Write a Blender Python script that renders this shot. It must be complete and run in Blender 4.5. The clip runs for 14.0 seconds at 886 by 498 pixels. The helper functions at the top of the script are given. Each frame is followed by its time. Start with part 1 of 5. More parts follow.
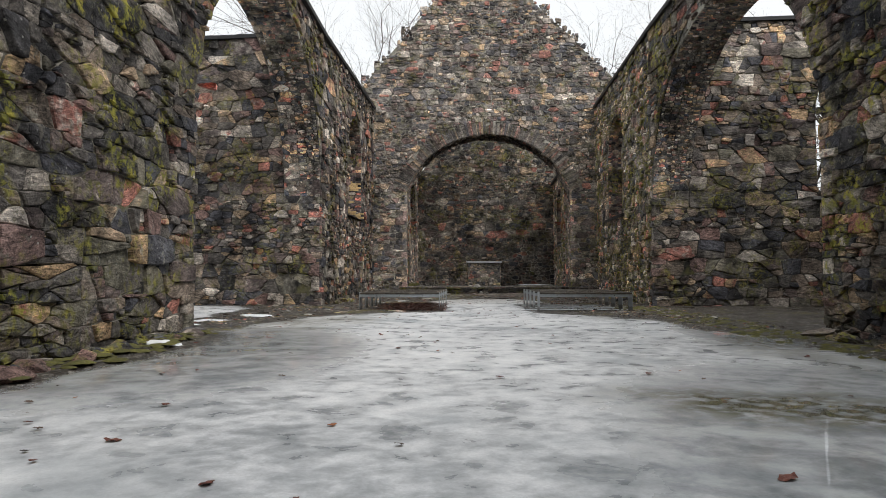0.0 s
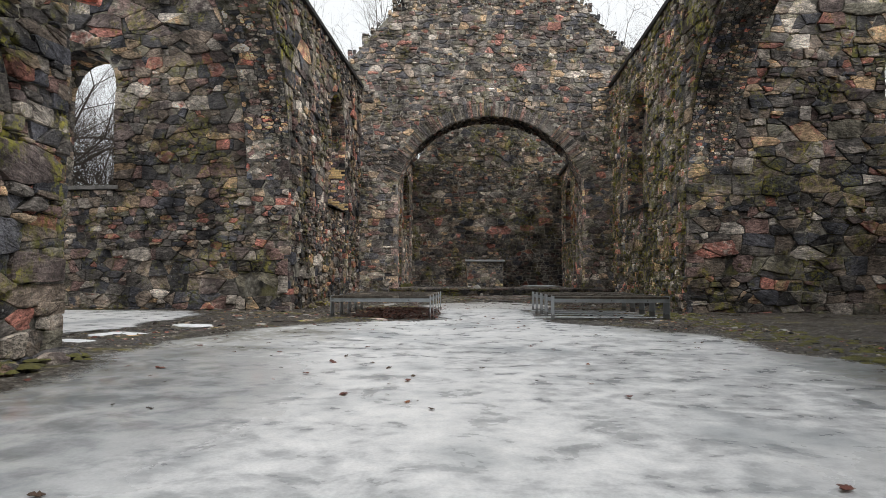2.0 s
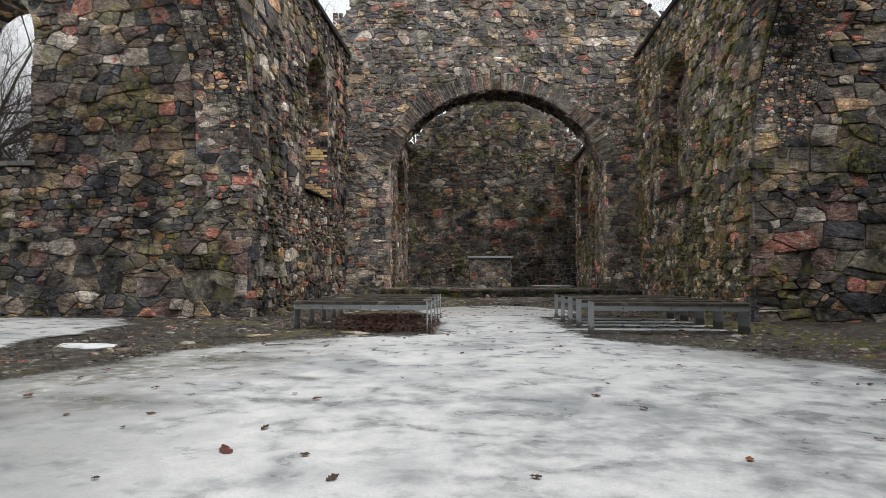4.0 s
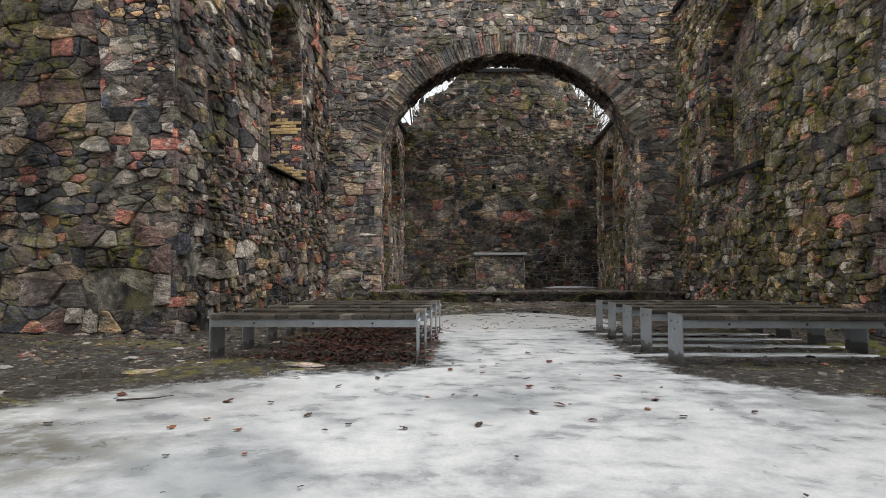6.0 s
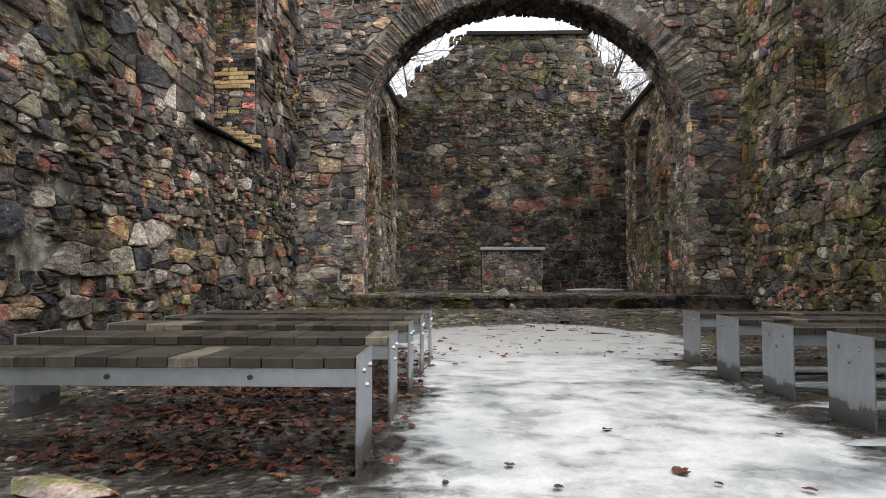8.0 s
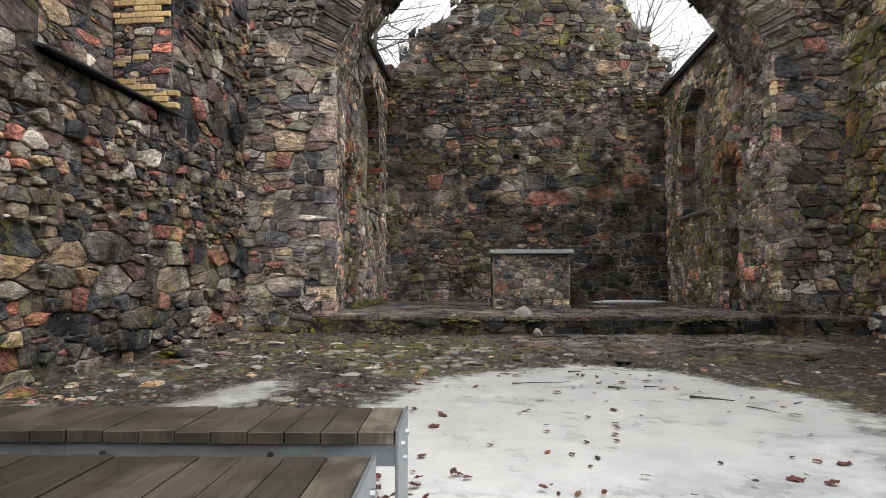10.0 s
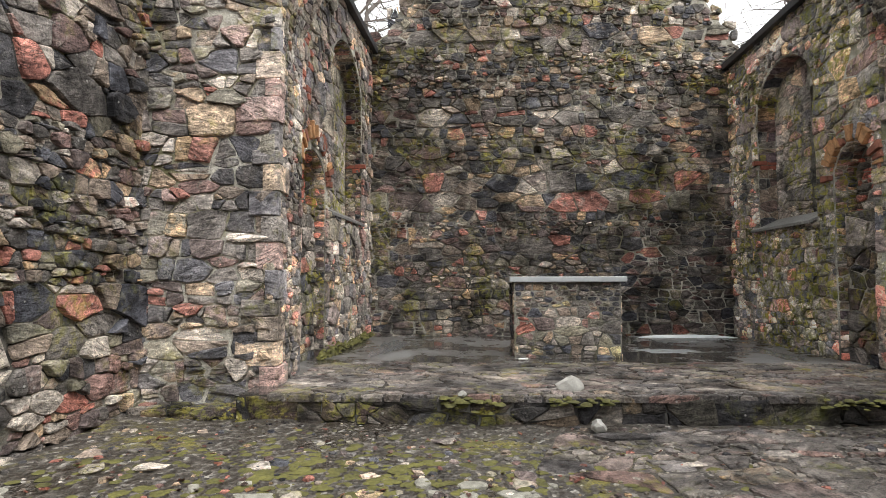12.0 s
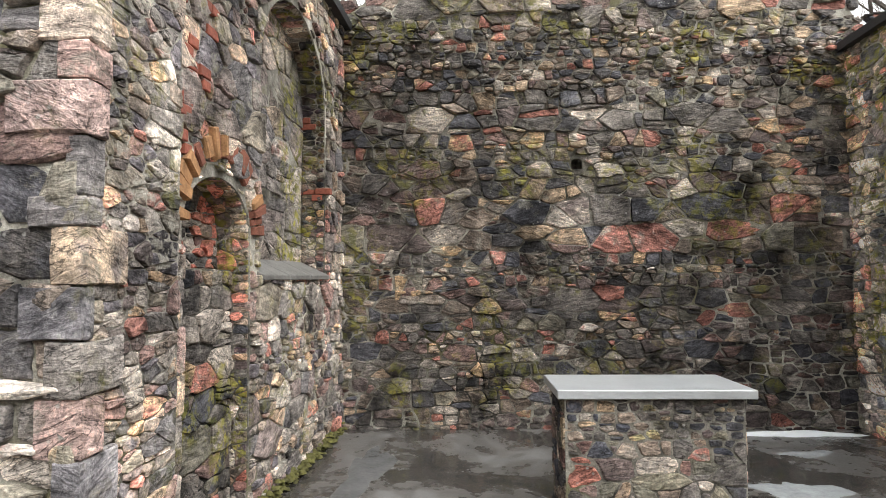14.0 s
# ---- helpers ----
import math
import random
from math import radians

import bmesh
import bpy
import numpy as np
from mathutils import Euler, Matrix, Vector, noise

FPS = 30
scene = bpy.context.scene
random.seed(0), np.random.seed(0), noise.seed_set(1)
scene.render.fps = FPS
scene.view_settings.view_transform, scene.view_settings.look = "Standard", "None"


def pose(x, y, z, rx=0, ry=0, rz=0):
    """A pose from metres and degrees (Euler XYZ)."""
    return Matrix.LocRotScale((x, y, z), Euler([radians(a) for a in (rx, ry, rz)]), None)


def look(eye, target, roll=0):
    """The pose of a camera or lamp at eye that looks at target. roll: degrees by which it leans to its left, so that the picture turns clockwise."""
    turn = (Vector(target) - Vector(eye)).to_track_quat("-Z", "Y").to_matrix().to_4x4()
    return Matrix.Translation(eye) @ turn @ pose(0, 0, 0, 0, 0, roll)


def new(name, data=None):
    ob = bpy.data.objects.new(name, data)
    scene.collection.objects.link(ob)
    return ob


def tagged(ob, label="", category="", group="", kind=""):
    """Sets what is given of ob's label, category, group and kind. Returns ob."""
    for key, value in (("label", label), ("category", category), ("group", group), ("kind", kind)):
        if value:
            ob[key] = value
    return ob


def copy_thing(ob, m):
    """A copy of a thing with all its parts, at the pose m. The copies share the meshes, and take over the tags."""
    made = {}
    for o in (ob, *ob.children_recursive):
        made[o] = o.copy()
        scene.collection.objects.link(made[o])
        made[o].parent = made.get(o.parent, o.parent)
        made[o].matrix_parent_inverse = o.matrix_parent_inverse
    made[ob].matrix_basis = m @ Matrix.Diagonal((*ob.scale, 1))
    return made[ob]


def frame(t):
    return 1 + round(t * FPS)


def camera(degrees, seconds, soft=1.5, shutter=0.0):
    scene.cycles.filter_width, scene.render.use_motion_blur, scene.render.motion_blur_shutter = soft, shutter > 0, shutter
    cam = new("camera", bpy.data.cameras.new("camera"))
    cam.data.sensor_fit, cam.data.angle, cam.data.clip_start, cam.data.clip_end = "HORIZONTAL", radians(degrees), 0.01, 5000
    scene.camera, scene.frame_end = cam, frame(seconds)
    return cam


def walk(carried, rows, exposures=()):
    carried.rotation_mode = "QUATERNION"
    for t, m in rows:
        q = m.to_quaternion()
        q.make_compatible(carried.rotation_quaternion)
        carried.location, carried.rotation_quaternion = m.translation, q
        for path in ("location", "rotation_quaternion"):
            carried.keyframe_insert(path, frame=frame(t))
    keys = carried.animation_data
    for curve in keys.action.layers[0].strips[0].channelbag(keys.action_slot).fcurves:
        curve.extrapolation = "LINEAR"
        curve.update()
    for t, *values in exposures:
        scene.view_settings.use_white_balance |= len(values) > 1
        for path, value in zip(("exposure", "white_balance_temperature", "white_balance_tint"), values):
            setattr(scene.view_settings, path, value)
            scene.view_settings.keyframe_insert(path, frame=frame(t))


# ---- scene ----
cam = camera(73.7, 14.0, soft=0.85)
PATH = [
    (0, (0.255, -1.516, 0.853), (0.215, 0.481, 0.942), 0.0),
    (0.5, (0.251, -0.819, 0.836), (0.211, 1.179, 0.927), 0.1),
    (1, (0.277, -0.14, 0.836), (0.237, 1.858, 0.927), 0.1),
    (1.5, (0.322, 0.539, 0.843), (0.283, 2.537, 0.932), 0.2),
    (2, (0.379, 1.241, 0.844), (0.337, 3.238, 0.933), 0.2),
    (2.5, (0.368, 1.941, 0.844), (0.328, 3.939, 0.933), 0.3),
    (3, (0.336, 2.679, 0.846), (0.298, 4.677, 0.933), 0.3),
    (5.5, (0.241, 6.448, 0.852), (0.2, 8.446, 0.934), 0.1),
    (6, (0.249, 7.267, 0.808), (0.205, 9.264, 0.896), -0.0),
    (6.5, (0.236, 8.069, 0.804), (0.191, 10.066, 0.893), -0.1),
    (7, (0.244, 8.882, 0.792), (0.198, 10.88, 0.881), 0.1),
    (7.5, (0.265, 9.708, 0.779), (0.215, 11.705, 0.868), 0.1),
    (8, (0.27, 10.523, 0.743), (0.216, 12.52, 0.838), 0.1),
    (8.2, (0.273, 10.783, 0.735), (0.219, 12.78, 0.831), 0.0),
    (10.5, (0.198, 14.472, 1.024), (0.137, 16.469, 1.125), -0.0),
    (11, (0.171, 15.235, 1.124), (0.11, 17.232, 1.228), -0.1),
    (11.5, (0.136, 16.017, 1.273), (0.076, 18.013, 1.375), -0.1),
    (12, (0.105, 16.804, 1.448), (0.047, 18.801, 1.548), -0.1),
    (12.5, (0.087, 17.599, 1.643), (0.027, 19.596, 1.744), -0.1),
    (13, (0.065, 18.38, 1.873), (0.003, 20.376, 1.971), -0.1),
    (13.5, (0.029, 19.176, 2.106), (-0.033, 21.172, 2.204), -0.1),
    (14, (-0.003, 20.034, 2.367), (-0.059, 22.031, 2.467), -0.3),
]
walk(cam, [(t, look(eye, target, roll)) for t, eye, target, roll in PATH],
     [(0, 0.25), (3, 0.25), (6.5, 0.25), (8, 0.55), (10.5, 0.84), (11, 1.0), (12.5, 1.72), (13.5, 1.8), (14, 1.8)])

# ---- world and light: a bright overcast winter sky ----
world = bpy.data.worlds.new("overcast_sky")
scene.world = world
world.use_nodes = True
wn, wl = world.node_tree.nodes, world.node_tree.links
wn.clear()
w_sky = wn.new("ShaderNodeTexSky")
w_sky.sky_type, w_sky.sun_disc = "NISHITA", False
w_sky.sun_elevation, w_sky.sun_rotation = radians(50), radians(130)
w_cloud = wn.new("ShaderNodeMix")
w_cloud.data_type = "RGBA"
w_cloud.inputs[0].default_value = 0.88
w_cloud.inputs[7].default_value = (10.2, 10.4, 10.5, 1)
w_bg = wn.new("ShaderNodeBackground")
w_bg.inputs[1].default_value = 0.09
w_out = wn.new("ShaderNodeOutputWorld")
wl.new(w_sky.outputs[0], w_cloud.inputs[6])
wl.new(w_cloud.outputs[2], w_bg.inputs[0])
wl.new(w_bg.outputs[0], w_out.inputs[0])
sun_data = bpy.data.lights.new("sun", "SUN")
sun_data.energy, sun_data.angle, sun_data.color = 2.0, radians(65), (1.0, 0.98, 0.95)
sun = new("sun", sun_data)
sun.matrix_world = look((22, -9, 34), (0, 10, 0))


# ---- materials ----
def nodes_of(name):
    m = bpy.data.materials.new(name)
    m.use_nodes = True
    nt = m.node_tree
    nt.nodes.clear()
    out = nt.nodes.new("ShaderNodeOutputMaterial")
    bsdf = nt.nodes.new("ShaderNodeBsdfPrincipled")
    nt.links.new(bsdf.outputs[0], out.inputs[0])
    return m, nt, bsdf


def place_of(nt, scale=(1, 1, 1)):
    g = nt.nodes.new("ShaderNodeNewGeometry")
    mp = nt.nodes.new("ShaderNodeMapping")
    mp.inputs["Scale"].default_value = scale
    nt.links.new(g.outputs["Position"], mp.inputs[0])
    return mp.outputs[0]


def noise_of(nt, vec, scale, detail=4.0, rough=0.55, distort=0.0):
    n = nt.nodes.new("ShaderNodeTexNoise")
    n.inputs["Scale"].default_value, n.inputs["Detail"].default_value = scale, detail
    n.inputs["Roughness"].default_value, n.inputs["Distortion"].default_value = rough, distort
    nt.links.new(vec, n.inputs["Vector"])
    return n.outputs["Fac"]


def ramp_of(nt, fac, stops, mode="LINEAR"):
    r = nt.nodes.new("ShaderNodeValToRGB")
    r.color_ramp.interpolation = mode
    e = r.color_ramp.elements
    while len(e) < len(stops):
        e.new(0.5)
    for el, (p, c) in zip(e, stops):
        el.position, el.color = p, (*c, 1) if len(c) == 3 else c
    nt.links.new(fac, r.inputs[0])
    return r.outputs[0]


def step_of(nt, fac, lo, hi, top=1.0):
    r = nt.nodes.new("ShaderNodeMapRange")
    r.inputs[1].default_value, r.inputs[2].default_value, r.inputs[4].default_value = lo, hi, top
    r.interpolation_type = "SMOOTHSTEP"
    nt.links.new(fac, r.inputs[0])
    return r.outputs[0]


def math_of(nt, op, a, b):
    n = nt.nodes.new("ShaderNodeMath")
    n.operation = op
    for i, v in enumerate((a, b)):
        if isinstance(v, (int, float)):
            n.inputs[i].default_value = v
        else:
            nt.links.new(v, n.inputs[i])
    return n.outputs[0]


def mix_of(nt, fac, a, b, blend="MIX"):
    n = nt.nodes.new("ShaderNodeMix")
    n.data_type, n.blend_type = "RGBA", blend
    for i, v in ((0, fac), (6, a), (7, b)):
        if isinstance(v, (int, float)):
            n.inputs[i].default_value = v
        elif isinstance(v, tuple):
            n.inputs[i].default_value = (*v, 1)
        else:
            nt.links.new(v, n.inputs[i])
    return n.outputs[2]


def bump_of(nt, bsdf, height, strength, distance):
    b = nt.nodes.new("ShaderNodeBump")
    b.inputs["Strength"].default_value, b.inputs["Distance"].default_value = strength, distance
    nt.links.new(height, b.inputs["Height"])
    nt.links.new(b.outputs[0], bsdf.inputs["Normal"])


STONES = [
    (0.00, (0.030, 0.033, 0.040)), (0.09, (0.042, 0.045, 0.052)), (0.10, (0.085, 0.082, 0.078)), (0.21, (0.110, 0.104, 0.097)), (0.22, (0.130, 0.108, 0.086)), (0.32, (0.155, 0.128, 0.104)),
    (0.33, (0.205, 0.190, 0.168)), (0.41, (0.240, 0.222, 0.196)), (0.42, (0.075, 0.060, 0.060)), (0.50, (0.098, 0.078, 0.074)), (0.51, (0.215, 0.165, 0.105)), (0.56, (0.240, 0.185, 0.125)),
    (0.57, (0.038, 0.044, 0.060)), (0.66, (0.055, 0.062, 0.078)), (0.67, (0.060, 0.058, 0.056)), (0.75, (0.078, 0.074, 0.070)), (0.76, (0.150, 0.088, 0.076)), (0.82, (0.130, 0.088, 0.082)),
    (0.83, (0.105, 0.105, 0.085)), (0.895, (0.140, 0.132, 0.100)), (0.90, (0.290, 0.205, 0.105)), (0.922, (0.300, 0.215, 0.120)), (0.927, (0.250, 0.090, 0.058)), (0.97, (0.205, 0.082, 0.060)), (0.975, (0.31, 0.29, 0.26)),
]


def mortar_colour(nt, pos, pale):
    big, mid, fine = noise_of(nt, pos, 0.8, 4, 0.6), noise_of(nt, pos, 6, 4, 0.65), noise_of(nt, pos, 70, 4, 0.7)
    col = ramp_of(nt, math_of(nt, "ADD", math_of(nt, "MULTIPLY", big, 0.6), math_of(nt, "MULTIPLY", mid, 0.4)),
                  [(0.44 - 0.06 * (pale - 0.5), (0.018, 0.017, 0.015)), (0.53 - 0.07 * (pale - 0.5), (0.15, 0.138, 0.116)), (0.63, (0.40 + 0.11 * pale, 0.38 + 0.105 * pale, 0.325 + 0.095 * pale))])
    col = mix_of(nt, 1.0, col, ramp_of(nt, fine, [(0.3, (0.55, 0.55, 0.55)), (0.7, (1.35, 1.35, 1.33))]), "MULTIPLY")
    moss = math_of(nt, "MULTIPLY", step_of(nt, noise_of(nt, pos, 1.3, 4, 0.6), 0.54, 0.66), 0.6)
    return mix_of(nt, moss, col, (0.15, 0.14, 0.045)), math_of(nt, "ADD", mid, math_of(nt, "MULTIPLY", fine, 0.4))


def stone_material(name, single, lichen=0.3, lime=0.3, lift=1.0, red=0.0, mute=0.08, smear=0.55, pale=0.5, rough=0.8, wash=0.0, cap=0.0, dark_oval=None):
    """Rough field stone: every stone its own hue, with strata, grime, smeared mortar, lichen and lime stains."""
    m, nt, bsdf = nodes_of(name)
    if single:
        rnd = nt.nodes.new("ShaderNodeObjectInfo").outputs["Random"]
    else:
        rnd = nt.nodes.new("ShaderNodeNewGeometry").outputs["Random Per Island"]
    pos = place_of(nt)
    shift = nt.nodes.new("ShaderNodeVectorMath")
    shift.operation = "ADD"
    nt.links.new(pos, shift.inputs[0])
    nt.links.new(math_of(nt, "MULTIPLY", rnd, 91.0), shift.inputs[1])
    turn = nt.nodes.new("ShaderNodeVectorRotate")
    turn.inputs["Axis"].default_value = (0.7, 0.7, 0.15)
    nt.links.new(shift.outputs[0], turn.inputs["Vector"])
    nt.links.new(math_of(nt, "MULTIPLY", math_of(nt, "SUBTRACT", math_of(nt, "FRACT", math_of(nt, "MULTIPLY", rnd, 13.7), 0.0), 0.5), 1.3), turn.inputs["Angle"])
    lay = nt.nodes.new("ShaderNodeMapping")
    lay.inputs["Scale"].default_value = (1, 1, 3.2)
    nt.links.new(turn.outputs[0], lay.inputs[0])
    strata = noise_of(nt, lay.outputs[0], 7.5, 8, 0.66, 0.5)
    blotch = noise_of(nt, turn.outputs[0], 6, 5, 0.6)
    fine = noise_of(nt, pos, 55, 5, 0.7)
    grime = noise_of(nt, pos, 1.5, 6, 0.66)
    broad = noise_of(nt, pos, 0.45, 3, 0.5)
    fac = math_of(nt, "ADD", rnd, math_of(nt, "MULTIPLY", math_of(nt, "SUBTRACT", blotch, 0.5), 0.05))
    hue = ramp_of(nt, fac, STONES)
    if mute:
        hue = mix_of(nt, mute, hue, (0.108, 0.1, 0.092))
    if cap:
        hue = mix_of(nt, 1.0, hue, (cap, cap * 0.92, cap * 0.82), "DARKEN")
    if red:
        hue = mix_of(nt, math_of(nt, "MULTIPLY", step_of(nt, rnd, 0.45, 0.5), red), hue, (0.25, 0.09, 0.06))
    col = mix_of(nt, 1.0, hue, ramp_of(nt, strata, [(0.30, (0.34, 0.335, 0.33)), (0.46, (0.82, 0.81, 0.80)), (0.6, (1.2, 1.18, 1.15)), (0.74, (1.75, 1.71, 1.65))]), "MULTIPLY")
    col = mix_of(nt, 1.0, col, ramp_of(nt, fine, [(0.3, (0.62, 0.62, 0.63)), (0.5, (1.0, 1.0, 1.0)), (0.7, (1.4, 1.38, 1.35))]), "MULTIPLY")
    col = mix_of(nt, 1.0, col, ramp_of(nt, grime, [(0.33, (0.25, 0.247, 0.25)), (0.46, (0.80, 0.79, 0.78)), (0.56, (1.15, 1.13, 1.11)), (0.68, (1.55, 1.52, 1.47))]), "MULTIPLY")
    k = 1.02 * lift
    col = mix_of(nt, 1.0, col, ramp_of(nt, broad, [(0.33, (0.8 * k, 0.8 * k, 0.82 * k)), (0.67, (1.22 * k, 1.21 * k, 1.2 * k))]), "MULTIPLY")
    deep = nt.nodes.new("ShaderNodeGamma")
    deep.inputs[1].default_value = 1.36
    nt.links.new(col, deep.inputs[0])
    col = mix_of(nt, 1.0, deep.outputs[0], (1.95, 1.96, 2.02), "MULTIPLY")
    grey = nt.nodes.new("ShaderNodeHueSaturation")
    grey.inputs["Saturation"].default_value = 0.84
    nt.links.new(col, grey.inputs["Color"])
    col = grey.outputs[0]
    split_lines = noise_of(nt, lay.outputs[0], 3.6, 5, 0.6, 0.8)
    off = math_of(nt, "ABSOLUTE", math_of(nt, "SUBTRACT", split_lines, 0.5), 0.0)
    layered = step_of(nt, math_of(nt, "FRACT", math_of(nt, "MULTIPLY", rnd, 7.3), 0.0), 0.45, 0.55, 0.75)
    col = mix_of(nt, math_of(nt, "MULTIPLY", step_of(nt, off, 0.02, 0.004), layered), col, (0.012, 0.012, 0.012))
    mort, _ = mortar_colour(nt, pos, pale)
    col = mix_of(nt, step_of(nt, noise_of(nt, pos, 5.5, 6, 0.66, 0.3), 0.58 - wash * 1.2, 0.64 - wash, smear), col, mort)
    pale_f = math_of(nt, "MULTIPLY", step_of(nt, noise_of(nt, pos, 2.3, 6, 0.72), 0.56 - wash, 0.72 - wash), step_of(nt, fine, 0.42, 0.6, lime))
    col = mix_of(nt, pale_f, col, (0.46, 0.44, 0.40))
    dots = nt.nodes.new("ShaderNodeTexVoronoi")
    dots.inputs["Scale"].default_value = 11
    nt.links.new(pos, dots.inputs["Vector"])
    col = mix_of(nt, math_of(nt, "MULTIPLY", step_of(nt, dots.outputs["Distance"], 0.17, 0.1), step_of(nt, noise_of(nt, pos, 3.5, 2, 0.5), 0.5, 0.56, 0.6)), col, (0.42, 0.41, 0.38))
    moss = math_of(nt, "MULTIPLY", step_of(nt, noise_of(nt, pos, 1.1, 5, 0.62), 0.56 - 0.12 * lichen, 0.65 - 0.07 * lichen), step_of(nt, noise_of(nt, pos, 9, 5, 0.72), 0.46, 0.58, min(0.9, lichen * 1.2)))
    col = mix_of(nt, moss, col, ramp_of(nt, noise_of(nt, pos, 5, 3, 0.6), [(0.36, (0.12, 0.13, 0.03)), (0.54, (0.29, 0.275, 0.055)), (0.66, (0.50, 0.44, 0.075))]))
    if dark_oval:
        # a darker, ragged oval: its place along the wall, its height and its two radii
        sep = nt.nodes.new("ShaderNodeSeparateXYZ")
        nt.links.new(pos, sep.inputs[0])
        far = [math_of(nt, "POWER", math_of(nt, "DIVIDE", math_of(nt, "SUBTRACT", sep.outputs[i], c), r), 2.0) for i, c, r in ((0, dark_oval[0], dark_oval[2]), (2, dark_oval[1], dark_oval[3]))]
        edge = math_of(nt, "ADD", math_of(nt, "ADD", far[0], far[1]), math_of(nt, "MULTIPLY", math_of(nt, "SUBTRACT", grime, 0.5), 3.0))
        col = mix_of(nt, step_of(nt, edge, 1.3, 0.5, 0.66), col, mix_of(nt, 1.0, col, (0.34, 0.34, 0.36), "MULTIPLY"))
    nt.links.new(col, bsdf.inputs["Base Color"])
    bsdf.inputs["Roughness"].default_value = rough
    bsdf.inputs["Specular IOR Level"].default_value = 0.14
    bump_of(nt, bsdf, math_of(nt, "ADD", strata, math_of(nt, "ADD", math_of(nt, "MULTIPLY", blotch, 0.7), math_of(nt, "MULTIPLY", fine, 0.25))), 0.85, 0.045)
    return m


def mortar_material(name, pale=0.5):
    m, nt, bsdf = nodes_of(name)
    col, h = mortar_colour(nt, place_of(nt), pale)
    nt.links.new(col, bsdf.inputs["Base Color"])
    bsdf.inputs["Roughness"].default_value = 0.95
    bump_of(nt, bsdf, h, 0.8, 0.04)
    return m


def plain_material(name, colour, rough=0.6, metal=0.0, scale=12.0, spread=0.35, bump=0.2, stretch=(1, 1, 1), spec=0.5):
    m, nt, bsdf = nodes_of(name)
    pos = place_of(nt, stretch)
    a, b = noise_of(nt, pos, scale, 5, 0.65), noise_of(nt, pos, scale * 7, 4, 0.7)
    lo, hi = tuple(c * (1 - spread) for c in colour), tuple(c * (1 + spread) for c in colour)
    col = ramp_of(nt, math_of(nt, "ADD", math_of(nt, "MULTIPLY", a, 0.65), math_of(nt, "MULTIPLY", b, 0.35)), [(0.33, lo), (0.67, hi)])
    nt.links.new(col, bsdf.inputs["Base Color"])
    nt.links.new(ramp_of(nt, a, [(0.3, (rough * 0.8,) * 3), (0.7, (min(1, rough * 1.2),) * 3)]), bsdf.inputs["Roughness"])
    bsdf.inputs["Metallic"].default_value = metal
    bsdf.inputs["Specular IOR Level"].default_value = spec
    bump_of(nt, bsdf, b, bump, 0.01)
    return m


KINDS = {}
for kind, kw in {
    "nave": dict(mute=0.18, lichen=0.5, lime=0.5, lift=1.85, smear=0.45), "mossy": dict(mute=0.3, lichen=0.75, lime=0.45, lift=1.45, pale=0.9, smear=0.65), "green": dict(mute=0.3, lichen=1.7, lime=0.45, lift=2.7), "gable": dict(mute=0.42, lichen=0.3, lime=0.7, lift=2.15, smear=0.7),
    "chancel": dict(lichen=0.55, lime=0.5, lift=1.75, smear=0.5, pale=1.6, mute=0.33, cap=0.23, dark_oval=(4.3, 1.3, 1.7, 2.2)), "south": dict(mute=0.35, lichen=1.2, lime=0.8, lift=3.1, smear=0.7, pale=1.6), "jamb": dict(lichen=0.4, lime=0.6, lift=3.0, smear=0.6, pale=2.0, wash=0.02, mute=0.5), "ochre": dict(lichen=0.7, lime=0.5, lift=1.89, red=0.12, smear=0.7),
    "red": dict(lichen=0.1, lime=0.5, lift=1.69, red=0.9), "soffit": dict(wash=0.06, lichen=0.1, lime=1.0, lift=2.7, smear=0.8), "altar": dict(lichen=0.1, lime=0.25, lift=1.85, pale=1.6, smear=0.35, mute=0.2, cap=0.2),
    # the kind for the arch's underside: its shade and blackish stone, both in the colour
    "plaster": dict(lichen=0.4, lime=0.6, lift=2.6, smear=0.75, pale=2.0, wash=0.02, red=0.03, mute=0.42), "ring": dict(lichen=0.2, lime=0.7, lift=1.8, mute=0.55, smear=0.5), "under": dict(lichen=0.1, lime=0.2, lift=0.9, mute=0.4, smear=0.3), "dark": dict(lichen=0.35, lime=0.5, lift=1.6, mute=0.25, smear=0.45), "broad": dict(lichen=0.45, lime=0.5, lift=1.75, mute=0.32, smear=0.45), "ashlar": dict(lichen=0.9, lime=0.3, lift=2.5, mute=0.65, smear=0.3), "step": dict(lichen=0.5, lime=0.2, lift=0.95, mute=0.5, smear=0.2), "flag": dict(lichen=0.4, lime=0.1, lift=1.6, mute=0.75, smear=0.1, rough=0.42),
}.items():
    KINDS[kind] = (stone_material(f"stone_{kind}", True, **kw), stone_material(f"stones_{kind}", False, **kw))
BRICK_ARCH = [plain_material(n, c, 0.88, 0.0, 9, 0.55, 0.6, spec=0.2) for n, c in (("orange_arch_brick", (0.36, 0.195, 0.095)), ("red_arch_brick", (0.23, 0.095, 0.065)))]
KINDS["brick_arch"] = BRICK_ARCH
MORTAR = mortar_material("lime_mortar")
MORTAR_PALE = mortar_material("pale_lime_mortar", 1.9)
COPING = plain_material("dark_coping", (0.022, 0.022, 0.024), 0.6, 0.0, 6, 0.5, 0.3)
STEEL = plain_material("galvanised_steel", (0.42, 0.45, 0.48), 0.42, 0.75, 9, 0.18, 0.08)
SLATE_DARK = plain_material("dark_wet_slab", (0.025, 0.025, 0.026), 0.55, 0.0, 5, 0.5, 0.5)
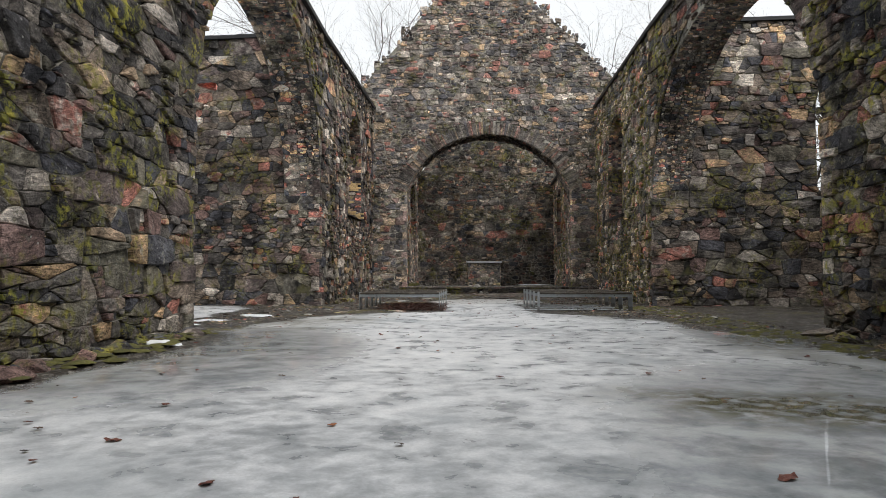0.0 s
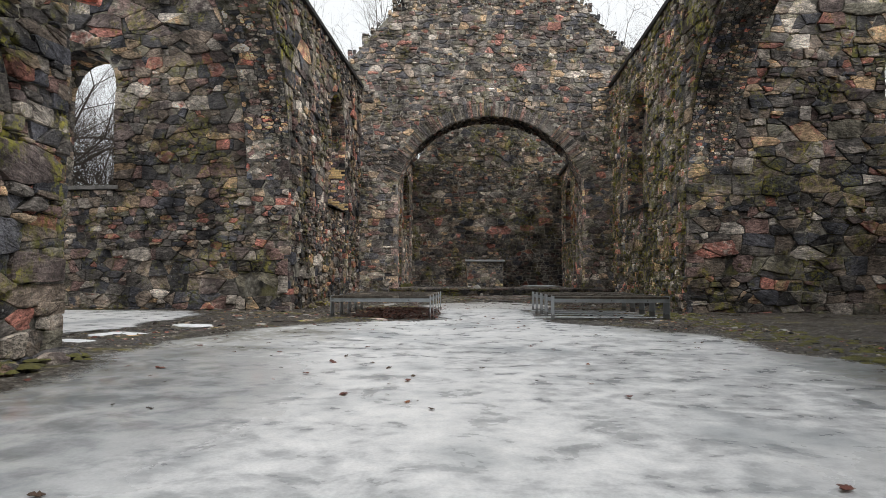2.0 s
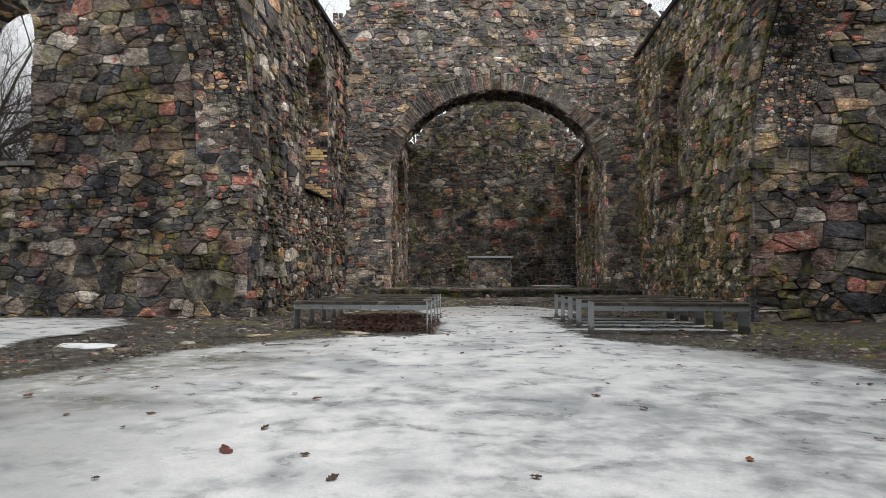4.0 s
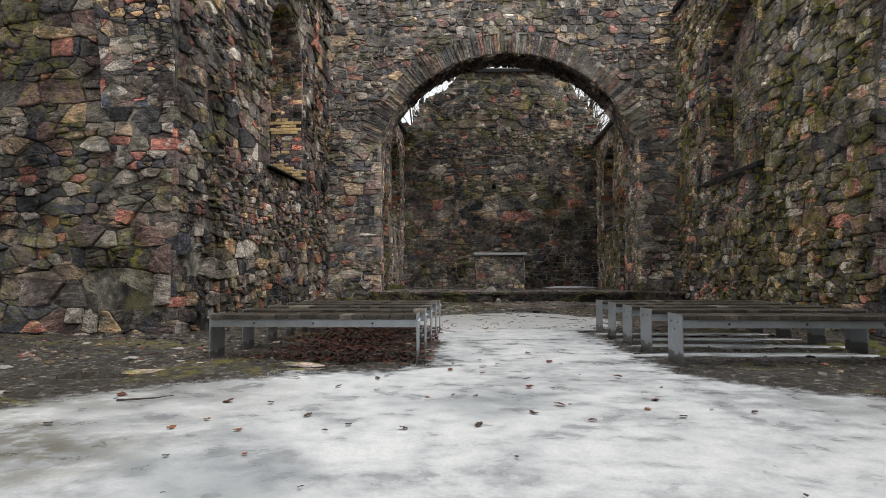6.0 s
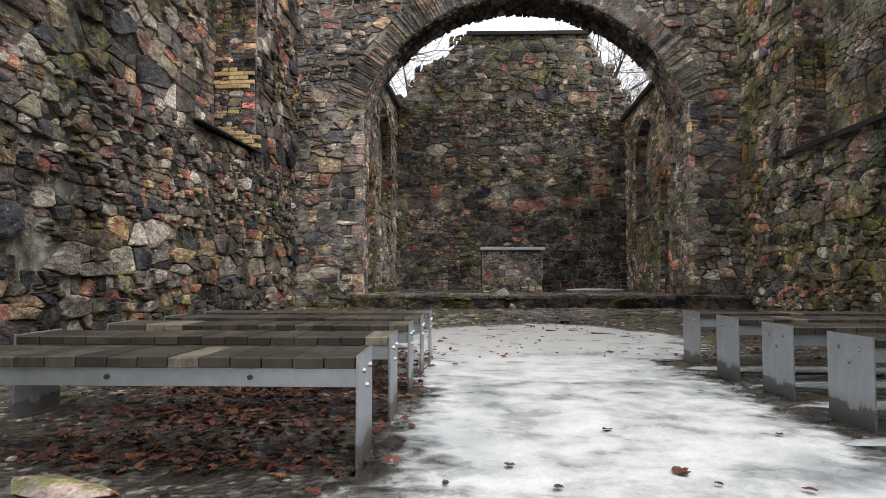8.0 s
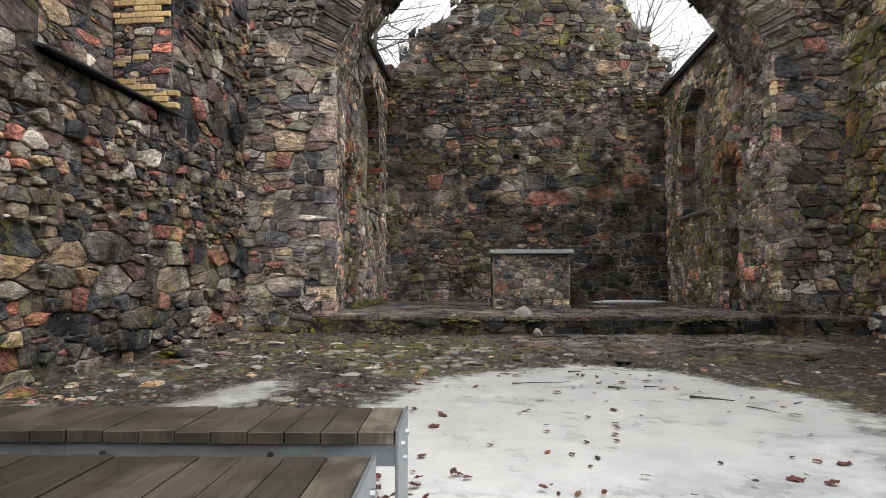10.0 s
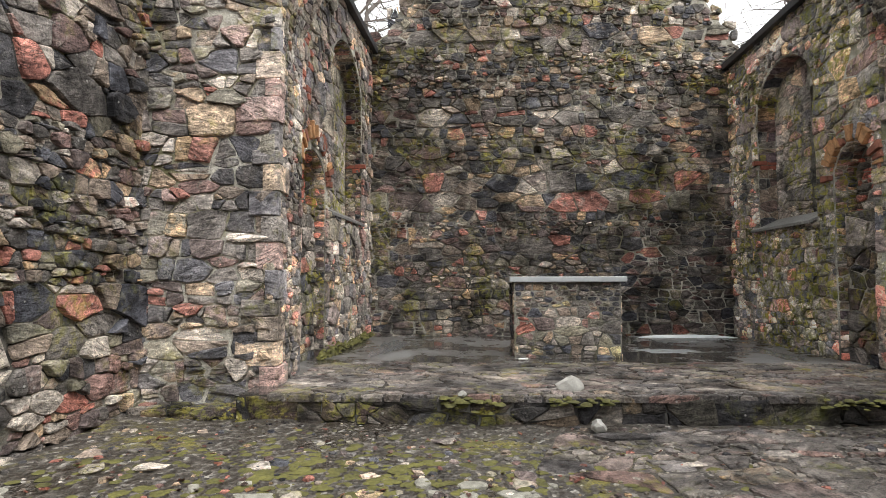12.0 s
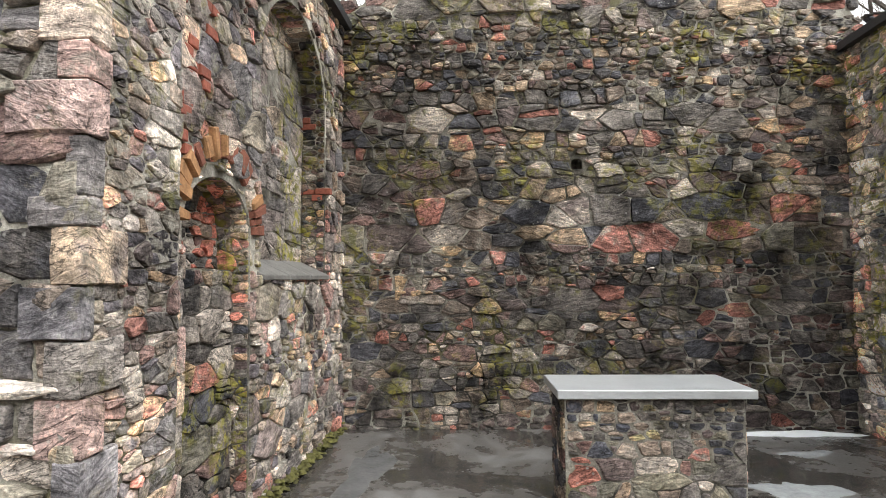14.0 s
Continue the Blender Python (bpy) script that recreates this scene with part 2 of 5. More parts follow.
SLATE = plain_material("grey_slab", (0.17, 0.165, 0.155), 0.7, 0.0, 6, 0.5, 0.5)
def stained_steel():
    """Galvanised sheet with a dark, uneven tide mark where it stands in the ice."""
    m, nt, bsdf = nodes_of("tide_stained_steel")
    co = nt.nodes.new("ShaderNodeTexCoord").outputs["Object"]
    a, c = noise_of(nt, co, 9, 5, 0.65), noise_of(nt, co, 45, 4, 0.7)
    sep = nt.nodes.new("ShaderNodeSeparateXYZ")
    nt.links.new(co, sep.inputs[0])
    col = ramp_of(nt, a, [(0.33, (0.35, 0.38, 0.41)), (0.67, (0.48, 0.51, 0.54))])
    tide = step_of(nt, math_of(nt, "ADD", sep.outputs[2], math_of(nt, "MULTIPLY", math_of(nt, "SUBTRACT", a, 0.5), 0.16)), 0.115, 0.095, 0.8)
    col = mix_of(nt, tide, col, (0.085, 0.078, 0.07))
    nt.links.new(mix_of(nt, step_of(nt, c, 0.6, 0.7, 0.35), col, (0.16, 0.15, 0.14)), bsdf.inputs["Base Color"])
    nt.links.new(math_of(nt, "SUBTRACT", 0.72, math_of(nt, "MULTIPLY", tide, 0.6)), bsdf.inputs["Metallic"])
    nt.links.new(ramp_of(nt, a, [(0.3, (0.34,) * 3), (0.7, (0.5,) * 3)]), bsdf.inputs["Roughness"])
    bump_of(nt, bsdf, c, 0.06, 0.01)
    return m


def board_material():
    """Weathered decking, each board its own grey-brown, a few of them bleached."""
    m, nt, bsdf = nodes_of("weathered_board")
    rnd = nt.nodes.new("ShaderNodeObjectInfo").outputs["Random"]
    grain, spots = noise_of(nt, place_of(nt, (40, 3, 10)), 1.5, 5, 0.65), noise_of(nt, place_of(nt), 5, 5, 0.65)
    col = ramp_of(nt, rnd, [(0.0, (0.04, 0.034, 0.027)), (0.5, (0.066, 0.056, 0.045)), (0.9, (0.10, 0.085, 0.068)), (0.96, (0.26, 0.225, 0.18))])
    col = mix_of(nt, 1.0, col, ramp_of(nt, grain, [(0.3, (0.6, 0.6, 0.6)), (0.7, (1.35, 1.33, 1.3))]), "MULTIPLY")
    col = mix_of(nt, step_of(nt, spots, 0.42, 0.62, 0.65), col, (0.035, 0.03, 0.024))
    nt.links.new(col, bsdf.inputs["Base Color"])
    nt.links.new(ramp_of(nt, spots, [(0.35, (0.55,) * 3), (0.65, (0.3,) * 3)]), bsdf.inputs["Roughness"])
    bump_of(nt, bsdf, grain, 0.35, 0.006)
    return m


BOARD = board_material()
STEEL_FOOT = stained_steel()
ZINC = plain_material("zinc_sheet", (0.52, 0.54, 0.55), 0.38, 0.4, 5, 0.12, 0.05)
BARK = plain_material("bark", (0.075, 0.062, 0.052), 0.9, 0.0, 14, 0.45, 0.5)
TWIG = plain_material("twig_bark", (0.085, 0.068, 0.056), 0.9, 0.0, 20, 0.3, 0.2)


# ---- mesh helpers ----
def link_mesh(name, verts, faces, mats, parent=None, label="", smooth=False, slots=None):
    me = bpy.data.meshes.new(name)
    me.from_pydata(verts, [], faces)
    for m in mats if isinstance(mats, (list, tuple)) else [mats]:
        me.materials.append(m)
    if slots:
        me.polygons.foreach_set("material_index", slots)
    if smooth:
        me.polygons.foreach_set("use_smooth", [True] * len(faces))
    ob = new(name, me)
    if parent:
        ob.parent = parent
    if label:
        ob["label"] = label
    return ob


def part(name, bm, material, parent=None, label=""):
    me = bpy.data.meshes.new(name)
    bm.normal_update()
    bm.to_mesh(me)
    bm.free()
    me.materials.append(material)
    ob = new(name, me)
    if parent:
        ob.parent = parent
    if label:
        ob["label"] = label
    return ob


def block(bm, x0, x1, y0, y1, z0, z1, bevel=0.0):
    g = bmesh.ops.create_cube(bm, size=1, matrix=Matrix.Translation(((x0 + x1) / 2, (y0 + y1) / 2, (z0 + z1) / 2)) @ Matrix.Diagonal((x1 - x0, y1 - y0, z1 - z0, 1)))
    if bevel:
        es = list({e for v in g["verts"] for e in v.link_edges})
        bmesh.ops.bevel(bm, geom=es, offset=bevel, segments=1, affect="EDGES")
    return bm


def fill_sheet(loops, depth):
    """Vertices and faces of a flat sheet (u, v) with holes, from d = 0 back to d = -depth."""
    cu = bpy.data.curves.new("outline", "CURVE")
    cu.dimensions, cu.fill_mode, cu.extrude = "2D", "BOTH", depth / 2
    for loop in loops:
        sp = cu.splines.new("POLY")
        sp.points.add(len(loop) - 1)
        for p, (u, v) in zip(sp.points, loop):
            p.co = (u, v, 0, 1)
        sp.use_cyclic_u = True
    ob = bpy.data.objects.new("outline", cu)
    me = bpy.data.meshes.new_from_object(ob)
    verts = [(v.co.x, v.co.y, v.co.z - depth / 2) for v in me.vertices]
    faces = [tuple(p.vertices) for p in me.polygons]
    bpy.data.objects.remove(ob)
    bpy.data.curves.remove(cu)
    bpy.data.meshes.remove(me)
    return verts, faces


def flat(p0, p1):
    """Placing on an upright wall from p0 to p1 whose face looks to the right hand of that way."""
    a, b = Vector((*p0, 0)), Vector((*p1, 0))
    along = (b - a).normalized()
    out = Vector((along.y, -along.x, 0))

    def place(u, v, d):
        return (a.x + along.x * u + out.x * d, a.y + along.y * u + out.y * d, v)
    place.length = (b - a).length
    return place


def arc(cu, cv, r, a0, a1, n):
    return [(cu + r * math.cos(radians(a0 + (a1 - a0) * i / n)), cv + r * math.sin(radians(a0 + (a1 - a0) * i / n))) for i in range(n + 1)]


def arched(u0, u1, v0, spring, rise, n=14):
    """Outline of an opening with an arched head."""
    c, h = (u0 + u1) / 2, (u1 - u0) / 2
    head = [(c + h * math.cos(math.pi * i / n), spring + rise * math.sin(math.pi * i / n)) for i in range(n + 1)]
    return [(u0, v0), (u1, v0)] + head


def inside(loop, u, v):
    hit, j = False, len(loop) - 1
    for i in range(len(loop)):
        (a, b), (c, d) = loop[i], loop[j]
        if (b > v) != (d > v) and u < (c - a) * (v - b) / (d - b) + a:
            hit = not hit
        j = i
    return hit


def cut(poly, nu, nv, k):
    """The part of a convex polygon with nu * u + nv * v <= k."""
    out = []
    for i in range(len(poly)):
        a, b = poly[i - 1], poly[i]
        da, db = nu * a[0] + nv * a[1] - k, nu * b[0] + nv * b[1] - k
        if (da <= 0) != (db <= 0):
            t = da / (da - db)
            out.append((a[0] + t * (b[0] - a[0]), a[1] + t * (b[1] - a[1])))
        if db <= 0:
            out.append(b)
    return out


def split(poly, size, rng, deep=0):
    """Break some cells into smaller stones by a rough cut, so that joints meet in tees."""
    us, vs = [p[0] for p in poly], [p[1] for p in poly]
    w, h = max(us) - min(us), max(vs) - min(vs)
    if deep > 2 or w * h < 0.35 * size * size or rng.random() > (0.5 if w * h > 2.2 * size * size else 0.33):
        return [poly]
    cu, cv = sum(us) / len(us) + rng.uniform(-0.18, 0.18) * w, sum(vs) / len(vs) + rng.uniform(-0.2, 0.2) * h
    t = rng.uniform(-0.2, 0.2) + (math.pi / 2 if h > 0.5 * w or rng.random() < 0.35 else 0.0)
    nu, nv = math.cos(t), math.sin(t)
    k = nu * cu + nv * cv
    return [c for q in (cut(poly, nu, nv, k), cut(poly, -nu, -nv, -k)) if len(q) > 2 for c in split(q, size, rng, deep + 1)]


def rubble(loops, size, rng, ragged=False, long=1.6, course=0.8, s=2.1):
    """Cells of roughly coursed rubble that fill an outline with holes: the first loop is the outline."""
    us, vs = [p[0] for p in loops[0]], [p[1] for p in loops[0]]
    pts, v = [], min(vs) - size * 0.2
    while v < max(vs) + size * 0.4:
        h = size * min(2.1, max(0.36, rng.lognormvariate(0, 0.55)))
        u = min(us) - rng.random() * size
        phase = rng.random() * 7
        while u < max(us) + size:
            w = max(0.5 * h, size * 0.4) * rng.uniform(0.7, 2.6) * long * 0.62 * (1.5 if rng.random() < 0.1 else 1)
            cu, cv = u + w / 2, v + h / 2 + h * (1 - course) * rng.uniform(-0.7, 0.7) + 0.12 * size * math.sin(1.3 * u + phase)
            if rng.random() < 0.2:
                pts.append((cu - 0.1 * w, cv + h * 0.27, -0.01 * h * h))
                pts.append((cu + 0.1 * w, cv - h * 0.27, 0.0))
            else:
                pts.append((cu, cv, rng.uniform(-0.09, 0.14) * h * h))
            u += w
        v += h
    cellsize = size * 2.2
    P = [(u / s, v, w) for u, v, w in pts if inside(loops[0], u, v) and not any(inside(l, u, v) for l in loops[1:])]
    grid = {}
    for i, (a, b, _) in enumerate(P):
        grid.setdefault((int(a // cellsize), int(b // cellsize)), []).append(i)
    segs = [(l[i - 1], l[i]) for l in loops for i in range(len(l))]
    cells = []
    for i, (a, b, w) in enumerate(P):
        gx, gy = int(a // cellsize), int(b // cellsize)
        near = [j for dx in (-1, 0, 1) for dy in (-1, 0, 1) for j in grid.get((gx + dx, gy + dy), ()) if j != i]
        near.sort(key=lambda j: (P[j][0] - a) ** 2 + (P[j][1] - b) ** 2)
        r = size * (1.1 if ragged else 1.6)
        poly = [(a - r, b - r), (a + r, b - r), (a + r, b + r), (a - r, b + r)]
        for j in near[:26]:
            c, d, x = P[j]
            poly = cut(poly, c - a, d - b, (c * c + d * d - a * a - b * b - x + w) / 2)
            if len(poly) < 3:
                break
        if len(poly) < 3:
            continue
        poly = [(p * s, q) for p, q in poly]
        if not ragged:
            x0, x1 = min(p[0] for p in poly), max(p[0] for p in poly)
            y0, y1 = min(p[1] for p in poly), max(p[1] for p in poly)
            for (c, d), (e, f) in segs:
                if max(c, e) < x0 or min(c, e) > x1 or max(d, f) < y0 or min(d, f) > y1:
                    continue
                nu, nv = f - d, c - e
                n = math.hypot(nu, nv)
                if n < 1e-6:
                    continue
                side = nu * (a * s - c) + nv * (b - d)
                if side > 0:
                    nu, nv = -nu, -nv
                poly = cut(poly, nu / n, nv / n, (nu * c + nv * d) / n - 0.004)
                if len(poly) < 3:
                    break
        if len(poly) >= 3:
            cells += split(poly, size, rng)
    return cells


def stone_mesh(poly, place, rng, joint=0.007, proud=0.035, lift=0.0, soft=0.17):
    """One rough stone over a cell: a sunk foot, a worn shoulder and an uneven, tilted face."""
    area = abs(sum(poly[i - 1][0] * poly[i][1] - poly[i][0] * poly[i - 1][1] for i in range(len(poly)))) / 2
    per = sum(math.dist(poly[i - 1], poly[i]) for i in range(len(poly)))
    if area < 0.0012 or per <= 0:
        return None
    cu, cv = sum(p[0] for p in poly) / len(poly), sum(p[1] for p in poly) / len(poly)
    k = max(0.7, 1 - joint * rng.uniform(0.6, 1.7) * per / (2 * area))
    ring = []
    for i in range(len(poly)):
        a, b, c = poly[i - 1], poly[i], poly[(i + 1) % len(poly)]
        la, lc = math.dist(a, b), math.dist(b, c)
        if la > 0.05 or lc > 0.05:
            for p, l in ((a, la), (c, lc)):
                t = min(0.36, soft * rng.uniform(0.3, 1.3) * 0.1 / max(l, 0.02))
                ring.append((b[0] + (p[0] - b[0]) * t, b[1] + (p[1] - b[1]) * t))
        else:
            ring.append(b)
        parts = 0 if lc < 0.09 else 1 if lc < 0.2 else 2
        for k_ in range(parts):
            t, o = (k_ + rng.uniform(0.55, 1.45)) / (parts + 1), rng.uniform(-0.06, 0.035) * min(lc, 0.28)
            ring.append((b[0] + (c[0] - b[0]) * t - (c[1] - b[1]) / lc * o, b[1] + (c[1] - b[1]) * t + (c[0] - b[0]) / lc * o))
    wob = min(0.006, 0.03 * math.sqrt(area))
    ring = [(cu + (p[0] - cu) * k + rng.uniform(-wob, wob), cv + (p[1] - cv) * k + rng.uniform(-wob, wob)) for p in ring]
    n = len(ring)
    d = lift + proud * rng.random() ** 1.5 + 0.006
    tu, tv = rng.uniform(-0.06, 0.06), rng.uniform(-0.06, 0.06)
    edge = rng.uniform(0.86, 0.96)
    drop = rng.uniform(0.004, 0.014)
    vs = [place(p[0], p[1], lift - 0.05) for p in ring]
    vs += [place(p[0], p[1], max(lift - 0.004, d - drop + tu * (p[0] - cu) + tv * (p[1] - cv))) for p in ring]
    vs += [place(cu + (p[0] - cu) * edge, cv + (p[1] - cv) * edge, d + tu * (p[0] - cu) + tv * (p[1] - cv) + rng.uniform(-0.005, 0.005)) for p in ring]
    vs.append(place(cu + rng.uniform(-0.2, 0.2) * math.sqrt(area) * 0.5, cv, d + rng.uniform(0.0, 0.012)))
    fs = []
    for r in (0, n):
        fs += [(r + i, r + (i + 1) % n, r + n + (i + 1) % n, r + n + i) for i in range(n)]
    fs += [(2 * n + i, 2 * n + (i + 1) % n, 3 * n) for i in range(n)]
    if sum(poly[i - 1][0] * poly[i][1] - poly[i][0] * poly[i - 1][1] for i in range(len(poly))) < 0:
        fs = [f[::-1] for f in fs]
    return vs, fs, (cu, cv)


def lay_stones(parent, loops, place, size, seed, kind="nave", limit=300, pick=None, ragged=False, proud=0.04, joint=0.007, lift=0.0, long=1.6,
               course=0.8, flip=False, name="stone", skip=None, squat=2.1):
    """Fill an outline with stones: those of the picked stretch as parts of their own, the rest as one part."""
    rng = random.Random(seed)
    single, many = KINDS[kind]
    verts, faces, kept = [], [], 0
    for poly in rubble(loops, size, rng, ragged, long, course, squat):
        made = stone_mesh(poly, place, rng, joint, proud, lift)
        if not made:
            continue
        vs, fs, (cu, cv) = made
        if skip and math.dist(skip, (cu, cv)) < 0.13:
            continue
        if flip:
            fs = [f[::-1] for f in fs]
        if kept < limit and (pick is None or pick(cu, cv)):
            LATER.append((name, vs, fs, single, parent))
            kept += 1
        else:
            off = len(verts)
            verts += vs
            faces += [tuple(i + off for i in f) for f in fs]
    if verts:
        tagged(link_mesh(name + "s", verts, faces, many, parent), kind="stuff")


LATER = []


def wall(name, place, loops, depth, label, mats=None, niches=(), niche_depth=0.8, front=None):
    """The core of a wall behind its stones: a sheet with openings, and, with niches, a second sheet behind."""
    verts, faces = [], []
    for ls, d0, d1 in ([(loops, 0.0, depth)] if not niches else [(list(front or loops) + list(niches), 0.0, niche_depth), (loops, niche_depth + 0.001, depth)]):
        vs, fs = fill_sheet(ls, d1 - d0)
        off = len(verts)
        verts += [place(u, v, w - d0) for u, v, w in vs]
        faces += [tuple(i + off for i in f) for f in fs]
    ob = link_mesh(name, verts, faces, mats or MORTAR)
    return tagged(ob, label, "wall", kind="structure")


def reveal_place(place, path):
    """Placing on the inner faces of an opening: u runs along the path of the outline, v back into the wall."""
    run = [0.0]
    for a, b in zip(path, path[1:]):
        run.append(run[-1] + math.dist(a, b))

    def on(u, v, d):
        u = min(max(u, 0), run[-1] - 1e-6)
        i = max(0, min(len(path) - 2, next((k for k in range(len(run) - 1) if u <= run[k + 1]), len(path) - 2)))
        (a, b), (c, e) = path[i], path[i + 1]
        t = (u - run[i]) / max(1e-6, run[i + 1] - run[i])
        n = math.hypot(c - a, e - b) or 1
        nu, nv = -(e - b) / n, (c - a) / n
        return place(a + (c - a) * t + nu * d, b + (e - b) * t + nv * d, -v)
    on.length = run[-1]
    return on


def line_reveal(parent, place, path, depth, size, seed, kind="nave", limit=60, proud=0.02, long=0.62):
    on = reveal_place(place, path)
    lay_stones(parent, [[(0, 0), (on.length, 0), (on.length, depth), (0, depth)]], on, size * 1.3, seed, kind, limit, proud=proud, long=long, flip=True, squat=0.65, joint=0.005)


def voussoirs(parent, place, cu, cv, r0, r1, a0, a1, rng, thick=0.11, proud=0.05, kind="gable", lost=0.0):
    """Thin stones on edge, fanned round an arch."""
    a = a0
    single = KINDS[kind][0]
    while a < a1:
        w = math.degrees(thick * rng.uniform(0.55, 1.5) / r0)
        g = math.degrees(0.008 / r0)
        rr, ri = r1 * rng.uniform(0.97, 1.05), r0 + rng.uniform(-0.012, 0.02)
        d = proud * rng.uniform(0.4, 1.2)
        q = [(a + g, ri), (a + w - g, ri), (a + w - g * 0.6, rr), (a + g * 0.6, rr * rng.uniform(0.985, 1.01))]
        p = [(cu + r * math.cos(radians(t)), cv + r * math.sin(radians(t))) for t, r in q]
        m = (sum(x for x, _ in p) / 4, sum(y for _, y in p) / 4)
        vs = [place(x, y, -0.12) for x, y in p] + [place(x, y, d - 0.012) for x, y in p]
        vs += [place(m[0] + (x - m[0]) * 0.86, m[1] + (y - m[1]) * 0.92, d + rng.uniform(-0.006, 0.006)) for x, y in p]
        fs = [(i + k, (i + 1) % 4 + k, (i + 1) % 4 + 4 + k, i + 4 + k) for k in (0, 4) for i in range(4)] + [(8, 9, 10, 11), (3, 2, 1, 0)]
        if rng.random() >= lost:
            LATER.append(("voussoir", vs, fs, KINDS[kind][rng.random() < 0.45] if kind == "brick_arch" else single, parent))
        a += w


def quoins(parent, x, y, d1, d2, z0, z1, seed, kind="nave", sizes=(0.09, 0.26), out=0.03):
    """Blocks that bond a corner: d1 and d2 are the two ways in which the walls run from it."""
    rng = random.Random(seed)
    a, b = Vector((*d1, 0)).normalized(), Vector((*d2, 0)).normalized()
    z, odd = z0, 0
    while z < z1:
        h = min(rng.uniform(*sizes), z1 - z)
        la, lb = (rng.uniform(0.2, 0.45), rng.uniform(0.1, 0.22)) if odd else (rng.uniform(0.1, 0.22), rng.uniform(0.18, 0.4))
        if rng.random() < 0.2:
            la, lb = la * 0.6, lb * 0.6
        oa, ob_ = out + rng.uniform(-0.012, 0.02), out + rng.uniform(-0.012, 0.02)
        g = 0.004
        c = Vector((x, y, 0)) - a * ob_ - b * oa
        rings = []
        for zz, k in ((z + g, 0.009), (z + g + 0.009, 0.0), (z + h * 0.5, -0.003), (z + h - g - 0.009, 0.0), (z + h - g, 0.009)):
            j = lambda: rng.uniform(-0.009, 0.009)
            ring = [(k, k), (la * 0.5, k + j()), (la - 0.01, k + j()), (la, k + 0.012), (la, lb), (k + 0.012, lb), (k, lb - 0.01), (k + j(), lb * 0.5), (k + j() * 0.5 + 0.004, 0.03 + k)]
            rings.append([tuple(c + a * p + b * q + Vector((0, 0, zz + j() * 0.6))) for p, q in ring])
        n = len(rings[0])
        vs = [v for r in rings for v in r]
        fs = [(r * n + i, r * n + (i + 1) % n, (r + 1) * n + (i + 1) % n, (r + 1) * n + i) for r in range(4) for i in range(n)]
        fs += [tuple(range(n))[::-1], tuple(range(4 * n, 5 * n))]
        if a.cross(b).z < 0:
            fs = [f[::-1] for f in fs]
        LATER.append(("quoin", vs, fs, KINDS[kind][0], parent))
        z += h
        odd = 1 - odd


# ---- the plan ----
NAVE_N = flat((-3.9, -9.0), (-3.56, 15.15))
NAVE_NE = flat((-3.56, 15.15), (-3.15, 22.8))
NAVE_S = flat((5.8, 15.1), (5.5, -9.0))
NAVE_SE = flat((6.1, 22.8), (5.8, 15.1))
TRANS_N = flat((-12.6, 15.85), (-3.56, 15.15))
TRANS_S = flat((5.8, 15.1), (13.0, 14.6))
ARCHWALL = flat((-4.3, 22.75), (7.3, 22.75))
CHANCEL_N = flat((-1.86, 23.7), (-1.6, 28.0))
CHANCEL_S = flat((5.2, 28.0), (4.98, 23.7))
EAST = flat((-2.7, 28.0), (6.1, 28.0))
EAVE = 7.8


def coping(name, place, u0, u1, v, back, label, rise=0.0, seed=3):
    """A dark capping on a wall head, in lengths that lap, overhanging the face."""
    rng = random.Random(seed)
    root = tagged(new(name), label, "coping", kind="structure")
    u = u0
    while u < u1 - 0.02:
        w = min(rng.uniform(0.75, 1.0), u1 - u)
        bm = bmesh.new()
        za, zb = v + rise * (u - u0), v + rise * (u + w - u0)
        t = 0.055 + rng.uniform(0, 0.012)
        q = []
        for uu, z in ((u, za), (u + w + 0.03, zb)):
            q += [bm.verts.new(place(uu, z - 0.07, 0.13)), bm.verts.new(place(uu, z + t - 0.03, 0.14)), bm.verts.new(place(uu, z + t + 0.22, -back / 2)),
                  bm.verts.new(place(uu, z + t - 0.03, -back - 0.1)), bm.verts.new(place(uu, z - 0.07, -back - 0.1)), bm.verts.new(place(uu, z, -back / 2))]
        for i in range(6):
            bm.faces.new((q[i], q[(i + 1) % 6], q[6 + (i + 1) % 6], q[6 + i]))
        bm.faces.new(q[5::-1])
        bm.faces.new(q[6:])
        part("capping_sheet", bm, COPING, root)
        u += w
    return root


# nave side walls with the wide arches to the transepts
def arch_side(name, place, ua, ub, zc, seed, label, near_u):
    """A side wall with one wide arch between ua and ub."""
    c, r = (ua + ub) / 2, (ub - ua) / 2
    head = arc(c, zc, r, 180, 0, 28)
    L = place.length
    if ua > 1:
        outline = [(0, -0.4), (ua, -0.4)] + head + ([(L, zc), (L, EAVE)] if ub < L - 0.01 else [(L, EAVE)]) + [(0, EAVE)]
        path = [(ua, 0.0)] + head
    else:
        outline = [(0, zc)] + head[1:] + [(ub, -0.4), (L, -0.4), (L, EAVE), (0, EAVE)]
        path = head + [(ub, 0.0)]
    ob = wall(name, place, [outline], 1.05, label)
    lay_stones(ob, [outline], place, 0.23, seed, "mossy", 300, near_u, long=2.1, course=0.88, proud=0.085, squat=2.9)
    line_reveal(ob, place, path[::-1], 1.05, 0.17, seed + 1, "soffit", 300, long=0.5)
    return ob


